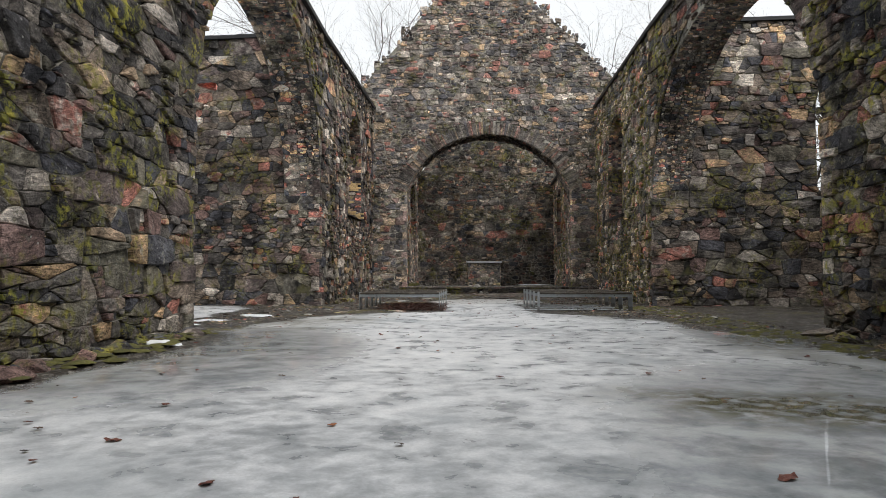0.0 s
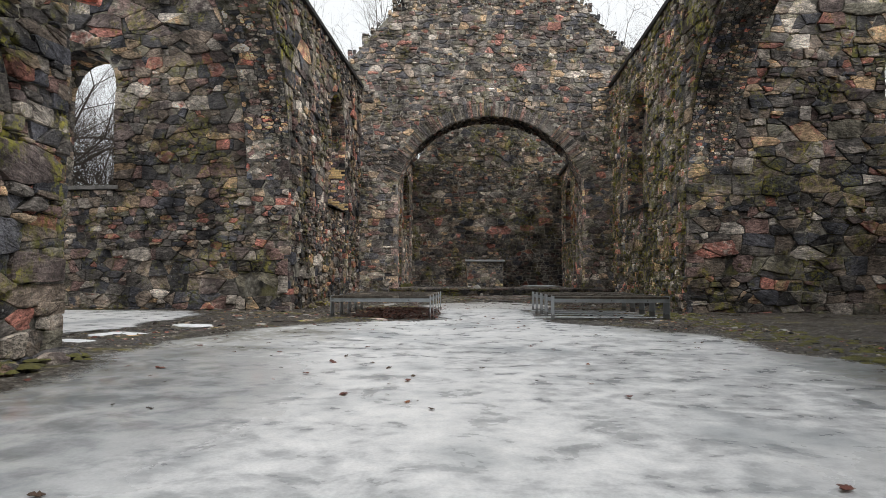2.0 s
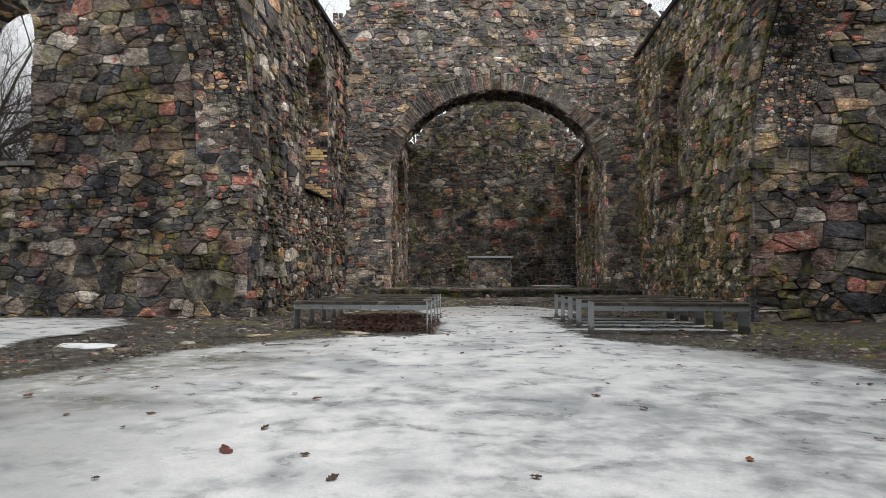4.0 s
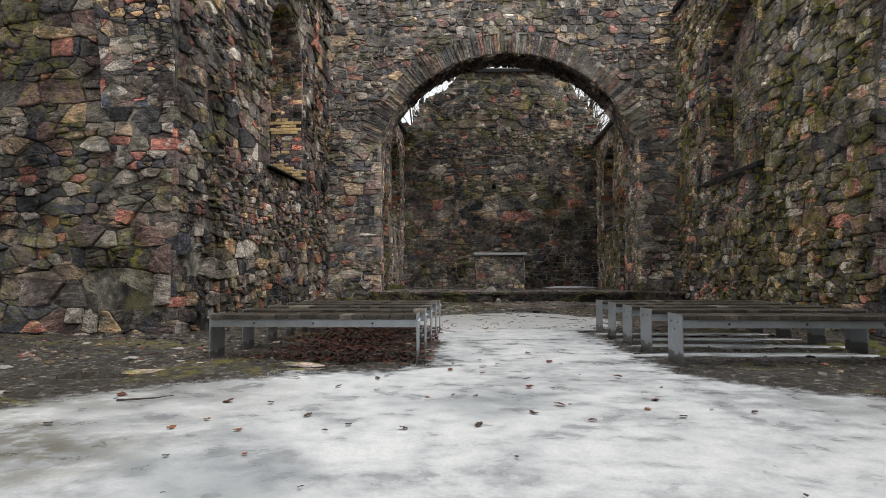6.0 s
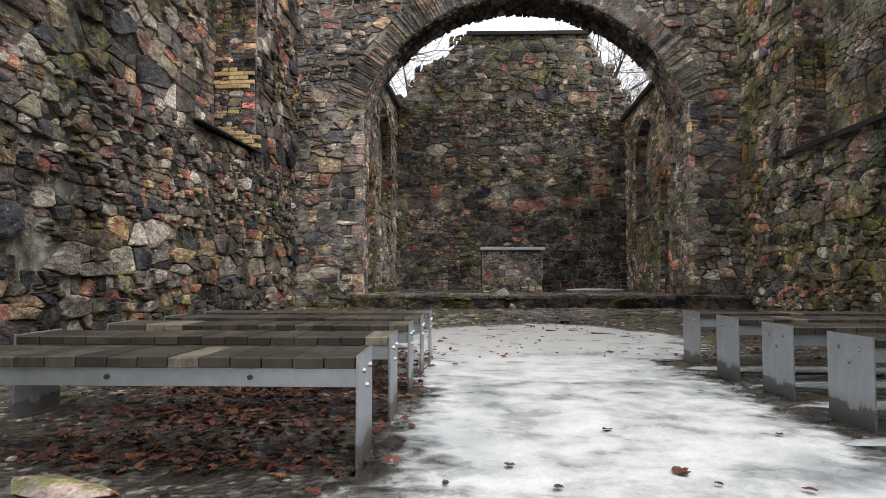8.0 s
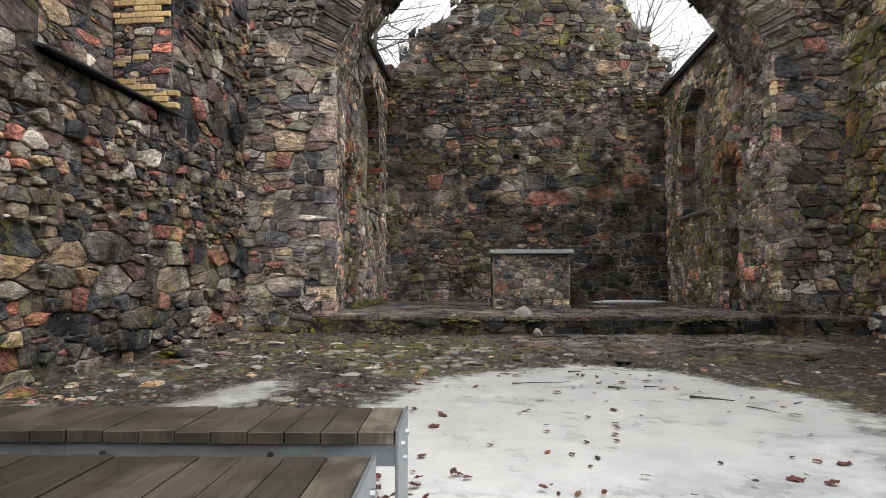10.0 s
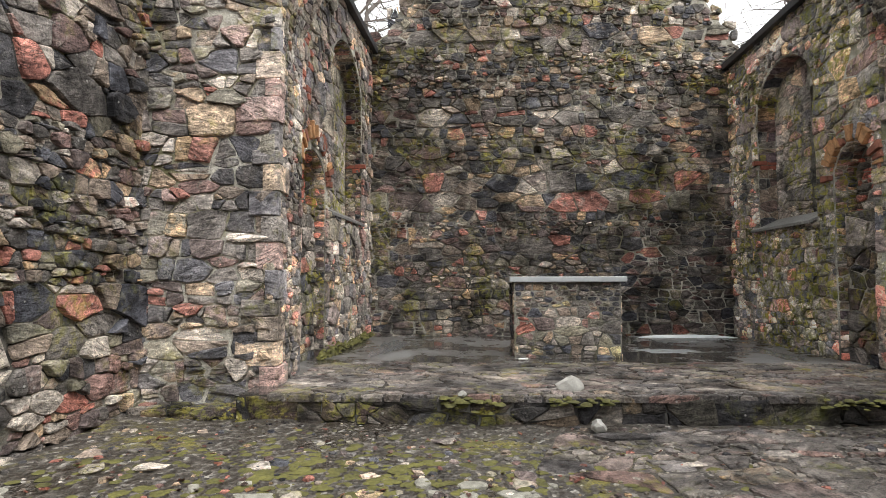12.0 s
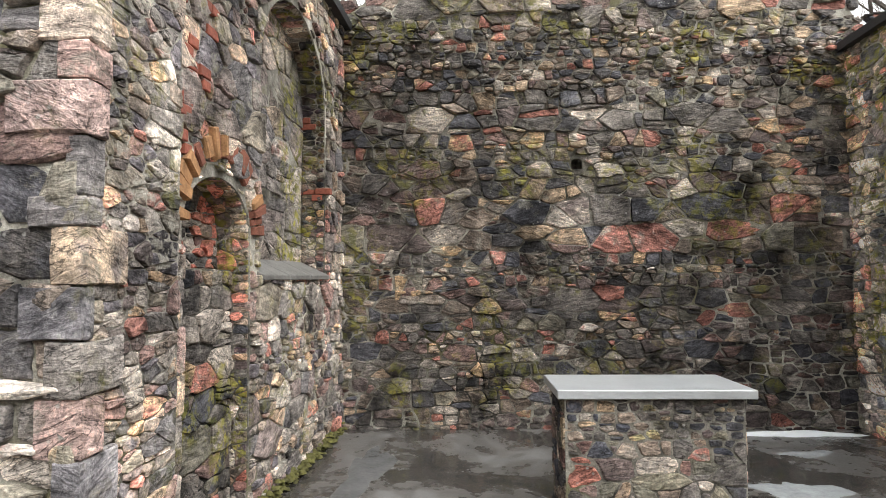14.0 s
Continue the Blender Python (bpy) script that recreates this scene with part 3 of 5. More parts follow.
arch_side("wall_nave_north", NAVE_N, 7.2 + 9.0, NAVE_N.length, 3.1, 11, "rubble stone nave wall with a wide arch to the transept",
          lambda u, v: u > 11.5 and v < 4.6)
arch_side("wall_nave_south", NAVE_S, 0.0, 15.1 - 7.25, 2.85, 21, "rubble stone nave wall with a wide arch to the transept",
          lambda u, v: u < 12 and v < 5.5)


def niche_wall(name, place, n0, n1, seed, label, kind, pick, deep=0.75, fill=0.2, fill_kind="nave"):
    L = place.length
    out = [(0, -0.4), (L, -0.4), (L, EAVE), (0, EAVE)]
    hole = arched(n0, n1, 2.86, 5.3, 1.2)
    ob = wall(name, place, [out], 1.05, label, niches=[hole], niche_depth=deep)
    lay_stones(ob, [out, hole], place, 0.22, seed, kind, 300, pick, proud=0.085, long=1.6, course=0.82, squat=2.0)
    back = lambda u, v, d: place(u, v, d - deep)
    lay_stones(ob, [hole], back, fill, seed + 1, fill_kind, 60, proud=0.02)
    line_reveal(ob, place, hole[1:] + [hole[0]], deep, 0.22, seed + 2, "ochre", 90)
    return ob


niche_wall("wall_nave_north_east", NAVE_NE, 3.35, 5.45, 31, "rubble stone nave wall with a blocked arched window", "dark", lambda u, v: v < 3.2)
niche_wall("wall_nave_south_east", NAVE_SE, 2.15, 4.6, 41, "mossy rubble stone nave wall with a blocked arched window", "green", lambda u, v: v < 3.2, 0.5, 0.3, "ashlar")


# transept east walls with open windows
def transept(name, place, w0, w1, seed, top, label, pick):
    L = place.length
    out = [(0, -0.4), (L, -0.4), (L, top), (0, top)]
    hole = arched(w0, w1, 2.9, 5.5, 0.95)
    ob = wall(name, place, [out, hole], 1.0, label)
    lay_stones(ob, [out, hole], place, 0.31, seed, "broad", 300, pick, long=1.6, course=0.82, proud=0.075, squat=2.0)
    line_reveal(ob, place, hole[1:] + [hole[0]], 1.0, 0.25, seed + 1, "nave", 70)
    return ob


transept("wall_transept_north", TRANS_N, 2.75, 4.6, 51, EAVE, "rubble stone transept wall with an open arched window", lambda u, v: u > 4 and v < 4)
transept("wall_transept_south", TRANS_S, 4.4, 6.2, 61, 8.0, "rubble stone transept wall with an open arched window", lambda u, v: u < 4.6 and v < 4)

def ragged_slope(p0, p1, rng):
    """Broken steps of masonry up or down a slope."""
    n = max(2, round(math.dist(p0, p1) / 0.26))
    pts = []
    ts = [0.0] + sorted(rng.random() for _ in range(n - 1)) + [1.0]
    for t0, t1 in zip(ts, ts[1:]):
        a = (p0[0] + (p1[0] - p0[0]) * t0, p0[1] + (p1[1] - p0[1]) * t0)
        b = (p0[0] + (p1[0] - p0[0]) * t1, p0[1] + (p1[1] - p0[1]) * t1)
        j = rng.uniform(-0.08, 0.04)
        pts += [(a[0], a[1]), (a[0] + rng.uniform(-0.03, 0.03), b[1] + j)] if p1[1] > p0[1] else [(a[0], a[1]), (b[0] + rng.uniform(-0.03, 0.03), a[1] + j)]
    return pts


def rough_top(loop, above, seed):
    rng, out = random.Random(seed), []
    for i, p in enumerate(loop):
        q = loop[(i + 1) % len(loop)]
        if p[1] > above and q[1] > above and abs(p[0] - q[0]) > 0.05 and abs(p[1] - q[1]) > 0.1:
            out += ragged_slope(p, q, rng)
        else:
            out.append(p)
    return out


# chancel arch wall with the ragged gable
AC, AZ, AR, AH = 1.63 + 4.3, 3.08, 3.61, 3.4
a_end = math.degrees(math.acos(AH / AR))
arch_head = arc(AC, AZ, AR, a_end, 180 - a_end, 26)
gable = [(0, -0.4), (AC - AH, -0.4)] + arch_head[::-1] + [(AC + AH, -0.4), (11.6, -0.4), (11.6, 8.4), (11.0, 9.3), (10.2, 10.0), (9.4, 10.9), (8.6, 11.6),
         (7.8, 12.4), (6.9, 13.6), (5.8, 14.8), (4.9, 13.9), (4.0, 12.8), (3.1, 11.7), (2.3, 10.7), (1.5, 9.8), (0.6, 8.7), (0, 8.0)]
core = [(u, v - (0.12 if v > 8 else 0)) for u, v in gable]
upper = rough_top(gable[-17:], 8.2, 8)
arch_wall = wall("wall_chancel_arch", ARCHWALL, [core], 0.95, "rubble stone gable wall with a wide chancel arch", MORTAR_PALE)
ring_out = arc(AC, AZ, AR + 0.5, a_end - 4, 184 - a_end, 30)
lay_stones(arch_wall, [[(0, -0.4), (AC - AH, -0.4)] + [(AC - AH, AZ + AR * math.sin(radians(a_end)))] + ring_out[::-1] + [(AC + AH, AZ + AR * math.sin(radians(a_end))), (AC + AH, -0.4)] + upper],
           ARCHWALL, 0.19, 71, "gable", 300, lambda u, v: 1.2 < u < 10.4 and v < 4.2, proud=0.07, joint=0.009, long=1.8, course=0.85, squat=2.1)
voussoirs(arch_wall, ARCHWALL, AC, AZ, AR, AR + 0.47, a_end - 2, 182 - a_end, random.Random(5), 0.075, 0.05, "ring")
spring = AZ + AR * math.sin(radians(a_end))
# the crown's soffit gets the darker stone, with shade put into its colour
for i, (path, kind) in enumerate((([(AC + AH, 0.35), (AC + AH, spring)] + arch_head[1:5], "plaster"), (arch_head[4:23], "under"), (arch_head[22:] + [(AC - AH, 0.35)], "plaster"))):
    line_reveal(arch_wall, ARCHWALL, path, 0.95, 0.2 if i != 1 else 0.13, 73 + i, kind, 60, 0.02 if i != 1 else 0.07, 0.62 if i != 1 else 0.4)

# chancel side walls
NICHE = 0.3


def chancel_side(name, place, recess, window, low, top, seed, label, slit=None):
    """recess: u0, u1 and foot, spring, rise of a small arched niche; below it the wall stands back by a hand's width."""
    L = place.length
    out = [(0, -0.2), (L, -0.2), (L, top), (0, top)]
    r0, r1, rz, rs, rr = recess
    small = arched(r0, r1, rz, rs, rr)
    tall = arched(r0, r1, 0.36, rs, rr)
    back_hole = [(slit[0][0] - 1.25, slit[0][1]), slit[1], slit[2], (slit[3][0] - 1.25, slit[3][1])] if slit else None
    ob = wall(name, place, [out] + ([back_hole] if slit else []), 1.0, label, MORTAR_PALE, niches=[tall, window], niche_depth=NICHE, front=[out])
    lay_stones(ob, [out, tall, window], place, 0.2, seed, "south" if seed > 90 else "plaster", 300, None, joint=0.009, squat=1.9, long=1.6, proud=0.045)
    back = lambda u, v, d: place(u, v, d - NICHE)
    lay_stones(ob, [window] + ([slit] if slit else []), back, 0.27, seed + 1, "ashlar", 60, proud=0.02)
    lay_stones(ob, [small], back, 0.14, seed + 2, "red", 30)
    bm = bmesh.new()
    q = [bm.verts.new(place(u, v, d)) for u, v, d in ((r0, 0.3, low), (r1, 0.3, low), (r1, rz, low), (r0, rz, low), (r0, 0.3, -NICHE), (r1, 0.3, -NICHE), (r1, rz, -NICHE), (r0, rz, -NICHE))]
    for f in ((0, 1, 2, 3), (3, 2, 6, 7), (1, 5, 6, 2), (4, 0, 3, 7)):
        bm.faces.new([q[i] for i in f])
    part("blocking", bm, MORTAR, ob)
    lay_stones(ob, [[(r0, 0.36), (r1, 0.36), (r1, rz), (r0, rz)]], lambda u, v, d: place(u, v, d + low), 0.34, seed + 6, "chancel", 40, long=1.6)
    line_reveal(ob, place, tall[1:] + [tall[0]], NICHE, 0.16, seed + 3, "ochre", 60)
    line_reveal(ob, place, window[1:] + [window[0]], NICHE, 0.2, seed + 4, "ochre", 70)
    if slit:
        vs, fs = fill_sheet([window, slit], 0.05)
        link_mesh("blocking", [place(u, v, w - NICHE) for u, v, w in vs], fs, MORTAR, ob)
    c, h = (r0 + r1) / 2, (r1 - r0) / 2
    voussoirs(ob, place, c, rs, h + 0.01, h + 0.2, 2, 178, random.Random(seed), 0.075, 0.065, "brick_arch", 0.22)
    return ob


chancel_side("wall_chancel_north", CHANCEL_N, (0.2, 1.3, 2.45, 2.72, 0.42), arched(1.5, 3.5, 2.42, 4.35, 0.9), -0.16, 5.85, 81, "rubble stone chancel wall with a blocked window and niche")
chancel_side("wall_chancel_south", CHANCEL_S, (3.32, 4.14, 2.3, 2.75, 0.4), arched(1.15, 2.9, 2.27, 4.15, 0.7), -0.14, 5.45, 91, "mossy rubble stone chancel wall with a half-blocked window", [(2.25, 2.5), (2.6, 2.5), (2.6, 4.3), (2.25, 4.45)])

# east wall behind the altar
east_out = [(0, -0.2), (8.8, -0.2), (8.8, 5.4), (8.1, 5.9), (7.6, 6.7), (7.15, 7.4), (6.85, 8.05), (3.15, 8.05), (2.6, 7.5), (1.9, 7.2), (1.4, 6.3), (0.6, 5.6), (0, 5.5)]
hole_e = arched(4.21, 4.36, 3.83, 3.93, 0.05, 6)
east_core = [(u, v - (0.12 if v > 5.6 and not 3 < u < 7 else 0)) for u, v in east_out]
wall_e = wall("wall_east", EAST, [east_core], 0.9, "rubble stone east wall with lichen and a small putlog hole", MORTAR_PALE, niches=[hole_e], niche_depth=0.4)
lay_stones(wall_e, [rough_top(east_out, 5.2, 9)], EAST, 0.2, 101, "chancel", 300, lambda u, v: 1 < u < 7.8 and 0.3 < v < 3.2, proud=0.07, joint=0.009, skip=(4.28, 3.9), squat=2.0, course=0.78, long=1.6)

coping("coping_nave_north", NAVE_NE, 0, NAVE_NE.length, EAVE, 1.05, "black capping on the nave wall head")
coping("coping_nave_south", NAVE_SE, 0, NAVE_SE.length, EAVE, 1.05, "black capping on the nave wall head", seed=4)
coping("coping_nave_north_west", NAVE_N, 0, NAVE_N.length, EAVE, 1.05, "black capping on the nave wall head", seed=5)
coping("coping_nave_south_west", NAVE_S, 0, NAVE_S.length, EAVE, 1.05, "black capping on the nave wall head", seed=6)
coping("coping_transept_north", TRANS_N, 0, TRANS_N.length - 1.1, EAVE, 1.0, "black capping on the transept wall head", seed=7)
coping("coping_transept_south", TRANS_S, 1.1, TRANS_S.length, 8.0, 1.0, "black capping on the transept wall head", seed=8)
coping("coping_chancel_north", CHANCEL_N, 0, 4.3, 5.85, 1.0, "black capping on the chancel wall head", seed=9)
coping("coping_chancel_south", CHANCEL_S, 0, 4.3, 5.45, 1.0, "black capping on the chancel wall head", seed=10)
coping("coping_east", EAST, 3.2, 6.85, 8.05, 0.9, "black capping on the east gable", seed=12)

# bonded corners
quoins(bpy.data.objects["wall_nave_north_east"], -3.56, 15.15, (0.41, 7.65), (-9, 0.7), 0.0, 3.3, 1, "nave")
quoins(bpy.data.objects["wall_nave_south_east"], 5.8, 15.1, (0.3, 7.7), (7.3, -0.5), 0.0, 3.0, 2, "gable")
quoins(bpy.data.objects["wall_nave_north"], *NAVE_N(16.2, 0, 0)[:2], (-0.014, -1), (-1, 0.014), 0.0, 3.4, 3, "mossy")
quoins(bpy.data.objects["wall_nave_south"], *NAVE_S(7.85, 0, 0)[:2], (-0.012, -1), (1, -0.012), 0.0, 3.2, 4, "mossy")
quoins(arch_wall, 1.63 - 3.4, 22.75, (-1, 0), (0, 1), 0.35, 4.4, 5, "jamb", (0.09, 0.3))
quoins(arch_wall, 1.63 + 3.4, 22.75, (1, 0), (0, 1), 0.35, 4.4, 6, "south", (0.09, 0.28))
quoins(bpy.data.objects["wall_chancel_north"], -1.845, 23.9, (0.01, -1), (-1, 0), 0.38, 2.6, 7, "jamb", (0.12, 0.34), 0.012)

quoins(bpy.data.objects["wall_chancel_south"], 4.985, 23.84, (0.01, -1), (1, 0), 0.38, 5.35, 8, "south", (0.12, 0.34), 0.012)

# plain walls that close the place where nobody looks
for nm, a, b, h in (("wall_west", (5.1, -9.0), (-3.9, -9.0), 9.0), ("wall_transept_north_end", (-12.6, 7.0), (-12.6, 15.85), 7.8), ("wall_transept_north_west", (-4.7, 7.0), (-12.6, 7.0), 7.8),
                    ("wall_transept_south_end", (13.0, 14.6), (13.0, 7.0), 7.8), ("wall_transept_south_west", (13.0, 7.0), (6.6, 7.0), 7.8)):
    pl = flat(a, b)
    wall(nm, pl, [[(0, -0.4), (pl.length, -0.4), (pl.length, h), (0, h)]], 0.9, "plain rubble wall that closes the ruin")

# ---- ground, ice and chancel floor ----
ICE_LOOPS = [
    [(-3.35, -9.5), (4.75, -9.5), (4.75, 4.0), (4.75, 6.4), (4.35, 8.0), (4.25, 10.2), (3.3, 11.4), (2.2, 12.3), (2.2, 15.7), (2.85, 16.4), (3.25, 17.8), (3.1, 18.9), (2.5, 19.85), (1.4, 20.35),
     (-0.1, 19.4), (-0.85, 17.6), (-0.3, 15.9), (0.05, 13.1), (-0.35, 12.35), (-1.2, 12.25), (-2.2, 11.7), (-2.9, 10.5), (-3.5, 8.6), (-3.15, 6.9), (-3.1, 5.0), (-3.35, 2.0)],
    [(-12.6, 8.2), (-5.6, 8.6), (-4.7, 10.4), (-4.9, 12.6), (-4.9, 14.2), (-5.7, 15.0), (-9.0, 15.3), (-12.6, 15.5)],
    [(-2.1, 17.6), (-1.3, 17.4), (-1.0, 18.4), (-1.25, 19.45), (-1.65, 19.6), (-1.95, 18.6)],
]
FX = np.concatenate([[-900, -300, -120, -60, -35, -22, -16], np.arange(-13.2, 13.3, 0.1), [16, 22, 35, 60, 120, 300, 900]])
FY = np.concatenate([[-900, -300, -100, -50, -25, -14], np.arange(-9.6, 29.0, 0.1), [32, 38, 50, 80, 150, 400, 900]])


def signed(loop, X, Y):
    """Distance to an outline, positive inside."""
    best, within = np.full(X.shape, 1e9), np.zeros(X.shape, bool)
    for i in range(len(loop)):
        (a, b), (c, d) = loop[i - 1], loop[i]
        t = np.clip(((X - a) * (c - a) + (Y - b) * (d - b)) / ((c - a) ** 2 + (d - b) ** 2), 0, 1)
        best = np.minimum(best, np.hypot(X - a - t * (c - a), Y - b - t * (d - b)))
        if b != d:
            within ^= ((b > Y) != (d > Y)) & (X < (c - a) * (Y - b) / (d - b) + a)
    return np.where(within, best, -best)


TABLES = {}


def lumps(X, Y, scale, seed):
    """Smooth value noise."""
    if seed not in TABLES:
        TABLES[seed] = np.random.RandomState(seed).rand(256, 256)
    tab = TABLES[seed]
    x, y = X / scale + 700, Y / scale + 700
    i, j = np.floor(x).astype(int), np.floor(y).astype(int)
    u, v = x - i, y - j
    u, v = u * u * (3 - 2 * u), v * v * (3 - 2 * v)
    g = lambda p, q: tab[p % 256, q % 256]
    return (g(i, j) * (1 - u) + g(i + 1, j) * u) * (1 - v) + (g(i, j + 1) * (1 - u) + g(i + 1, j + 1) * u) * v - 0.5


SILT = [(-1.9, 18.2, 0.55, 0.9, 0.6), (-1.2, 19.4, 0.6, 0.4, 0.5), (-2.2, 10.1, 0.9, 0.45, 0.85), (-1.7, 9.2, 0.6, 0.25, 0.6), (-2.6, 8.2, 0.8, 0.35, 0.7), (2.6, 2.4, 1.0, 0.46, 1.0), (-2.3, 11.4, 1.1, 0.75, 0.55), (-2.9, 9.4, 0.9, 1.5, 0.85), (-3.0, 5.3, 0.8, 1.9, 0.6), (4.1, 5.4, 0.7, 1.6, 0.6), (3.6, 10.6, 0.8, 0.7, 0.7)]


def silt(X, Y):
    """Brown silt washed over the ice, 1 where it lies thickest: zones of centre, two radii and strength."""
    ragged = 0.6 * lumps(X, Y, 0.5, 9) + 0.4 * lumps(X, Y, 0.2, 10)
    return np.max([w * np.clip(1.25 - 0.8 * np.hypot((X - x) / rx, (Y - y + 0.22 * (X - x)) / ry) + ragged, 0, 1) for x, y, rx, ry, w in SILT], axis=0)


def water_film(X, Y):
    """A film of meltwater on the ice of the south-west corner, 1 where it stands."""
    return np.max([k * np.clip(1.35 - 0.75 * np.hypot((X - x) / rx, (Y - y) / ry), 0, 1) for x, y, rx, ry, k in ((3.1, 0.6, 1.7, 3.2, 1.0), (-2.6, 5.2, 1.6, 2.6, 0.95), (4.6, 7.2, 1.1, 2.0, 0.7))], axis=0)


def ice_mask(X, Y):
    ice = np.max([signed(l, X, Y) for l in ICE_LOOPS], axis=0) + 0.38 * lumps(X, Y, 0.9, 2) + 0.25 * lumps(X, Y, 0.3, 3) + 0.12 * lumps(X, Y, 0.12, 4)
    return ice


def ground_height(X, Y):
    ice = ice_mask(X, Y)
    k = np.clip(0.8 - ice / 0.35, 0, 1)
    k += 0.4 * np.clip((-ice - 0.1) / 0.3, 0, 1) * np.clip((Y - 17.0) / 0.5, 0, 1)
    r = np.clip((Y - 19.6) / 1.9, 0, 1) * (Y < 29)
    return -0.05 + 0.1 * r * r * (3 - 2 * r) * np.clip(-ice / 0.4, 0, 1) + k * 0.058 + k * (0.035 * lumps(X, Y, 0.8, 5) + 0.022 * lumps(X, Y, 0.25, 6) + 0.012 * lumps(X, Y, 0.11, 7))


def level(x, y):
    return max(0.0, float(ground_height(np.array([[float(x)]]), np.array([[float(y)]]))[0, 0]))


GX, GY = np.meshgrid(FX, FY)
GZ = ground_height(GX, GY)


def ground_at(x, y):
    """Height of the ground's sheet inside the ruin."""
    a, b = (x - FX[7]) / 0.1, (y - FY[6]) / 0.1
    i, j = int(a), int(b)
    u, v, i, j = a - i, b - j, i + 7, j + 6
    return float((GZ[j, i] * (1 - u) + GZ[j, i + 1] * u) * (1 - v) + (GZ[j + 1, i] * (1 - u) + GZ[j + 1, i + 1] * u) * v)


out = (np.abs(GX) > 13.4) | (GY < -9.8) | (GY > 29)
GZ[out] = -0.12 + 0.5 * lumps(GX, GY, 9, 8)[out] * (np.abs(GX[out]) < 300)
nx, ny = len(FX), len(FY)
gfaces = [(j * nx + i, j * nx + i + 1, (j + 1) * nx + i + 1, (j + 1) * nx + i) for j in range(ny - 1) for i in range(nx - 1)]


def ground_material():
    m, nt, bsdf = nodes_of("wet_gravel")
    pos = place_of(nt)
    a, b, c = noise_of(nt, pos, 0.8, 4, 0.6), noise_of(nt, pos, 9, 5, 0.7), noise_of(nt, pos, 60, 4, 0.7)
    vor = nt.nodes.new("ShaderNodeTexVoronoi")
    vor.inputs["Scale"].default_value = 28
    nt.links.new(pos, vor.inputs["Vector"])
    grit = ramp_of(nt, vor.outputs["Color"], [(0.2, (0.022, 0.02, 0.017)), (0.5, (0.065, 0.058, 0.05)), (0.75, (0.17, 0.155, 0.135)), (0.93, (0.42, 0.40, 0.36))])
    mud = ramp_of(nt, b, [(0.35, (0.025, 0.021, 0.017)), (0.65, (0.085, 0.07, 0.055))])
    col = mix_of(nt, step_of(nt, b, 0.42, 0.6), mud, grit)
    moss = math_of(nt, "MULTIPLY", step_of(nt, a, 0.53, 0.64), step_of(nt, noise_of(nt, pos, 7, 4, 0.7), 0.42, 0.6))
    col = mix_of(nt, moss, col, ramp_of(nt, c, [(0.35, (0.06, 0.06, 0.016)), (0.65, (0.24, 0.20, 0.045))]))
    nt.links.new(col, bsdf.inputs["Base Color"])
    nt.links.new(ramp_of(nt, a, [(0.35, (0.22,) * 3), (0.6, (0.75,) * 3)]), bsdf.inputs["Roughness"])
    bump_of(nt, bsdf, math_of(nt, "ADD", b, vor.outputs["Distance"]), 0.7, 0.03)
    return m


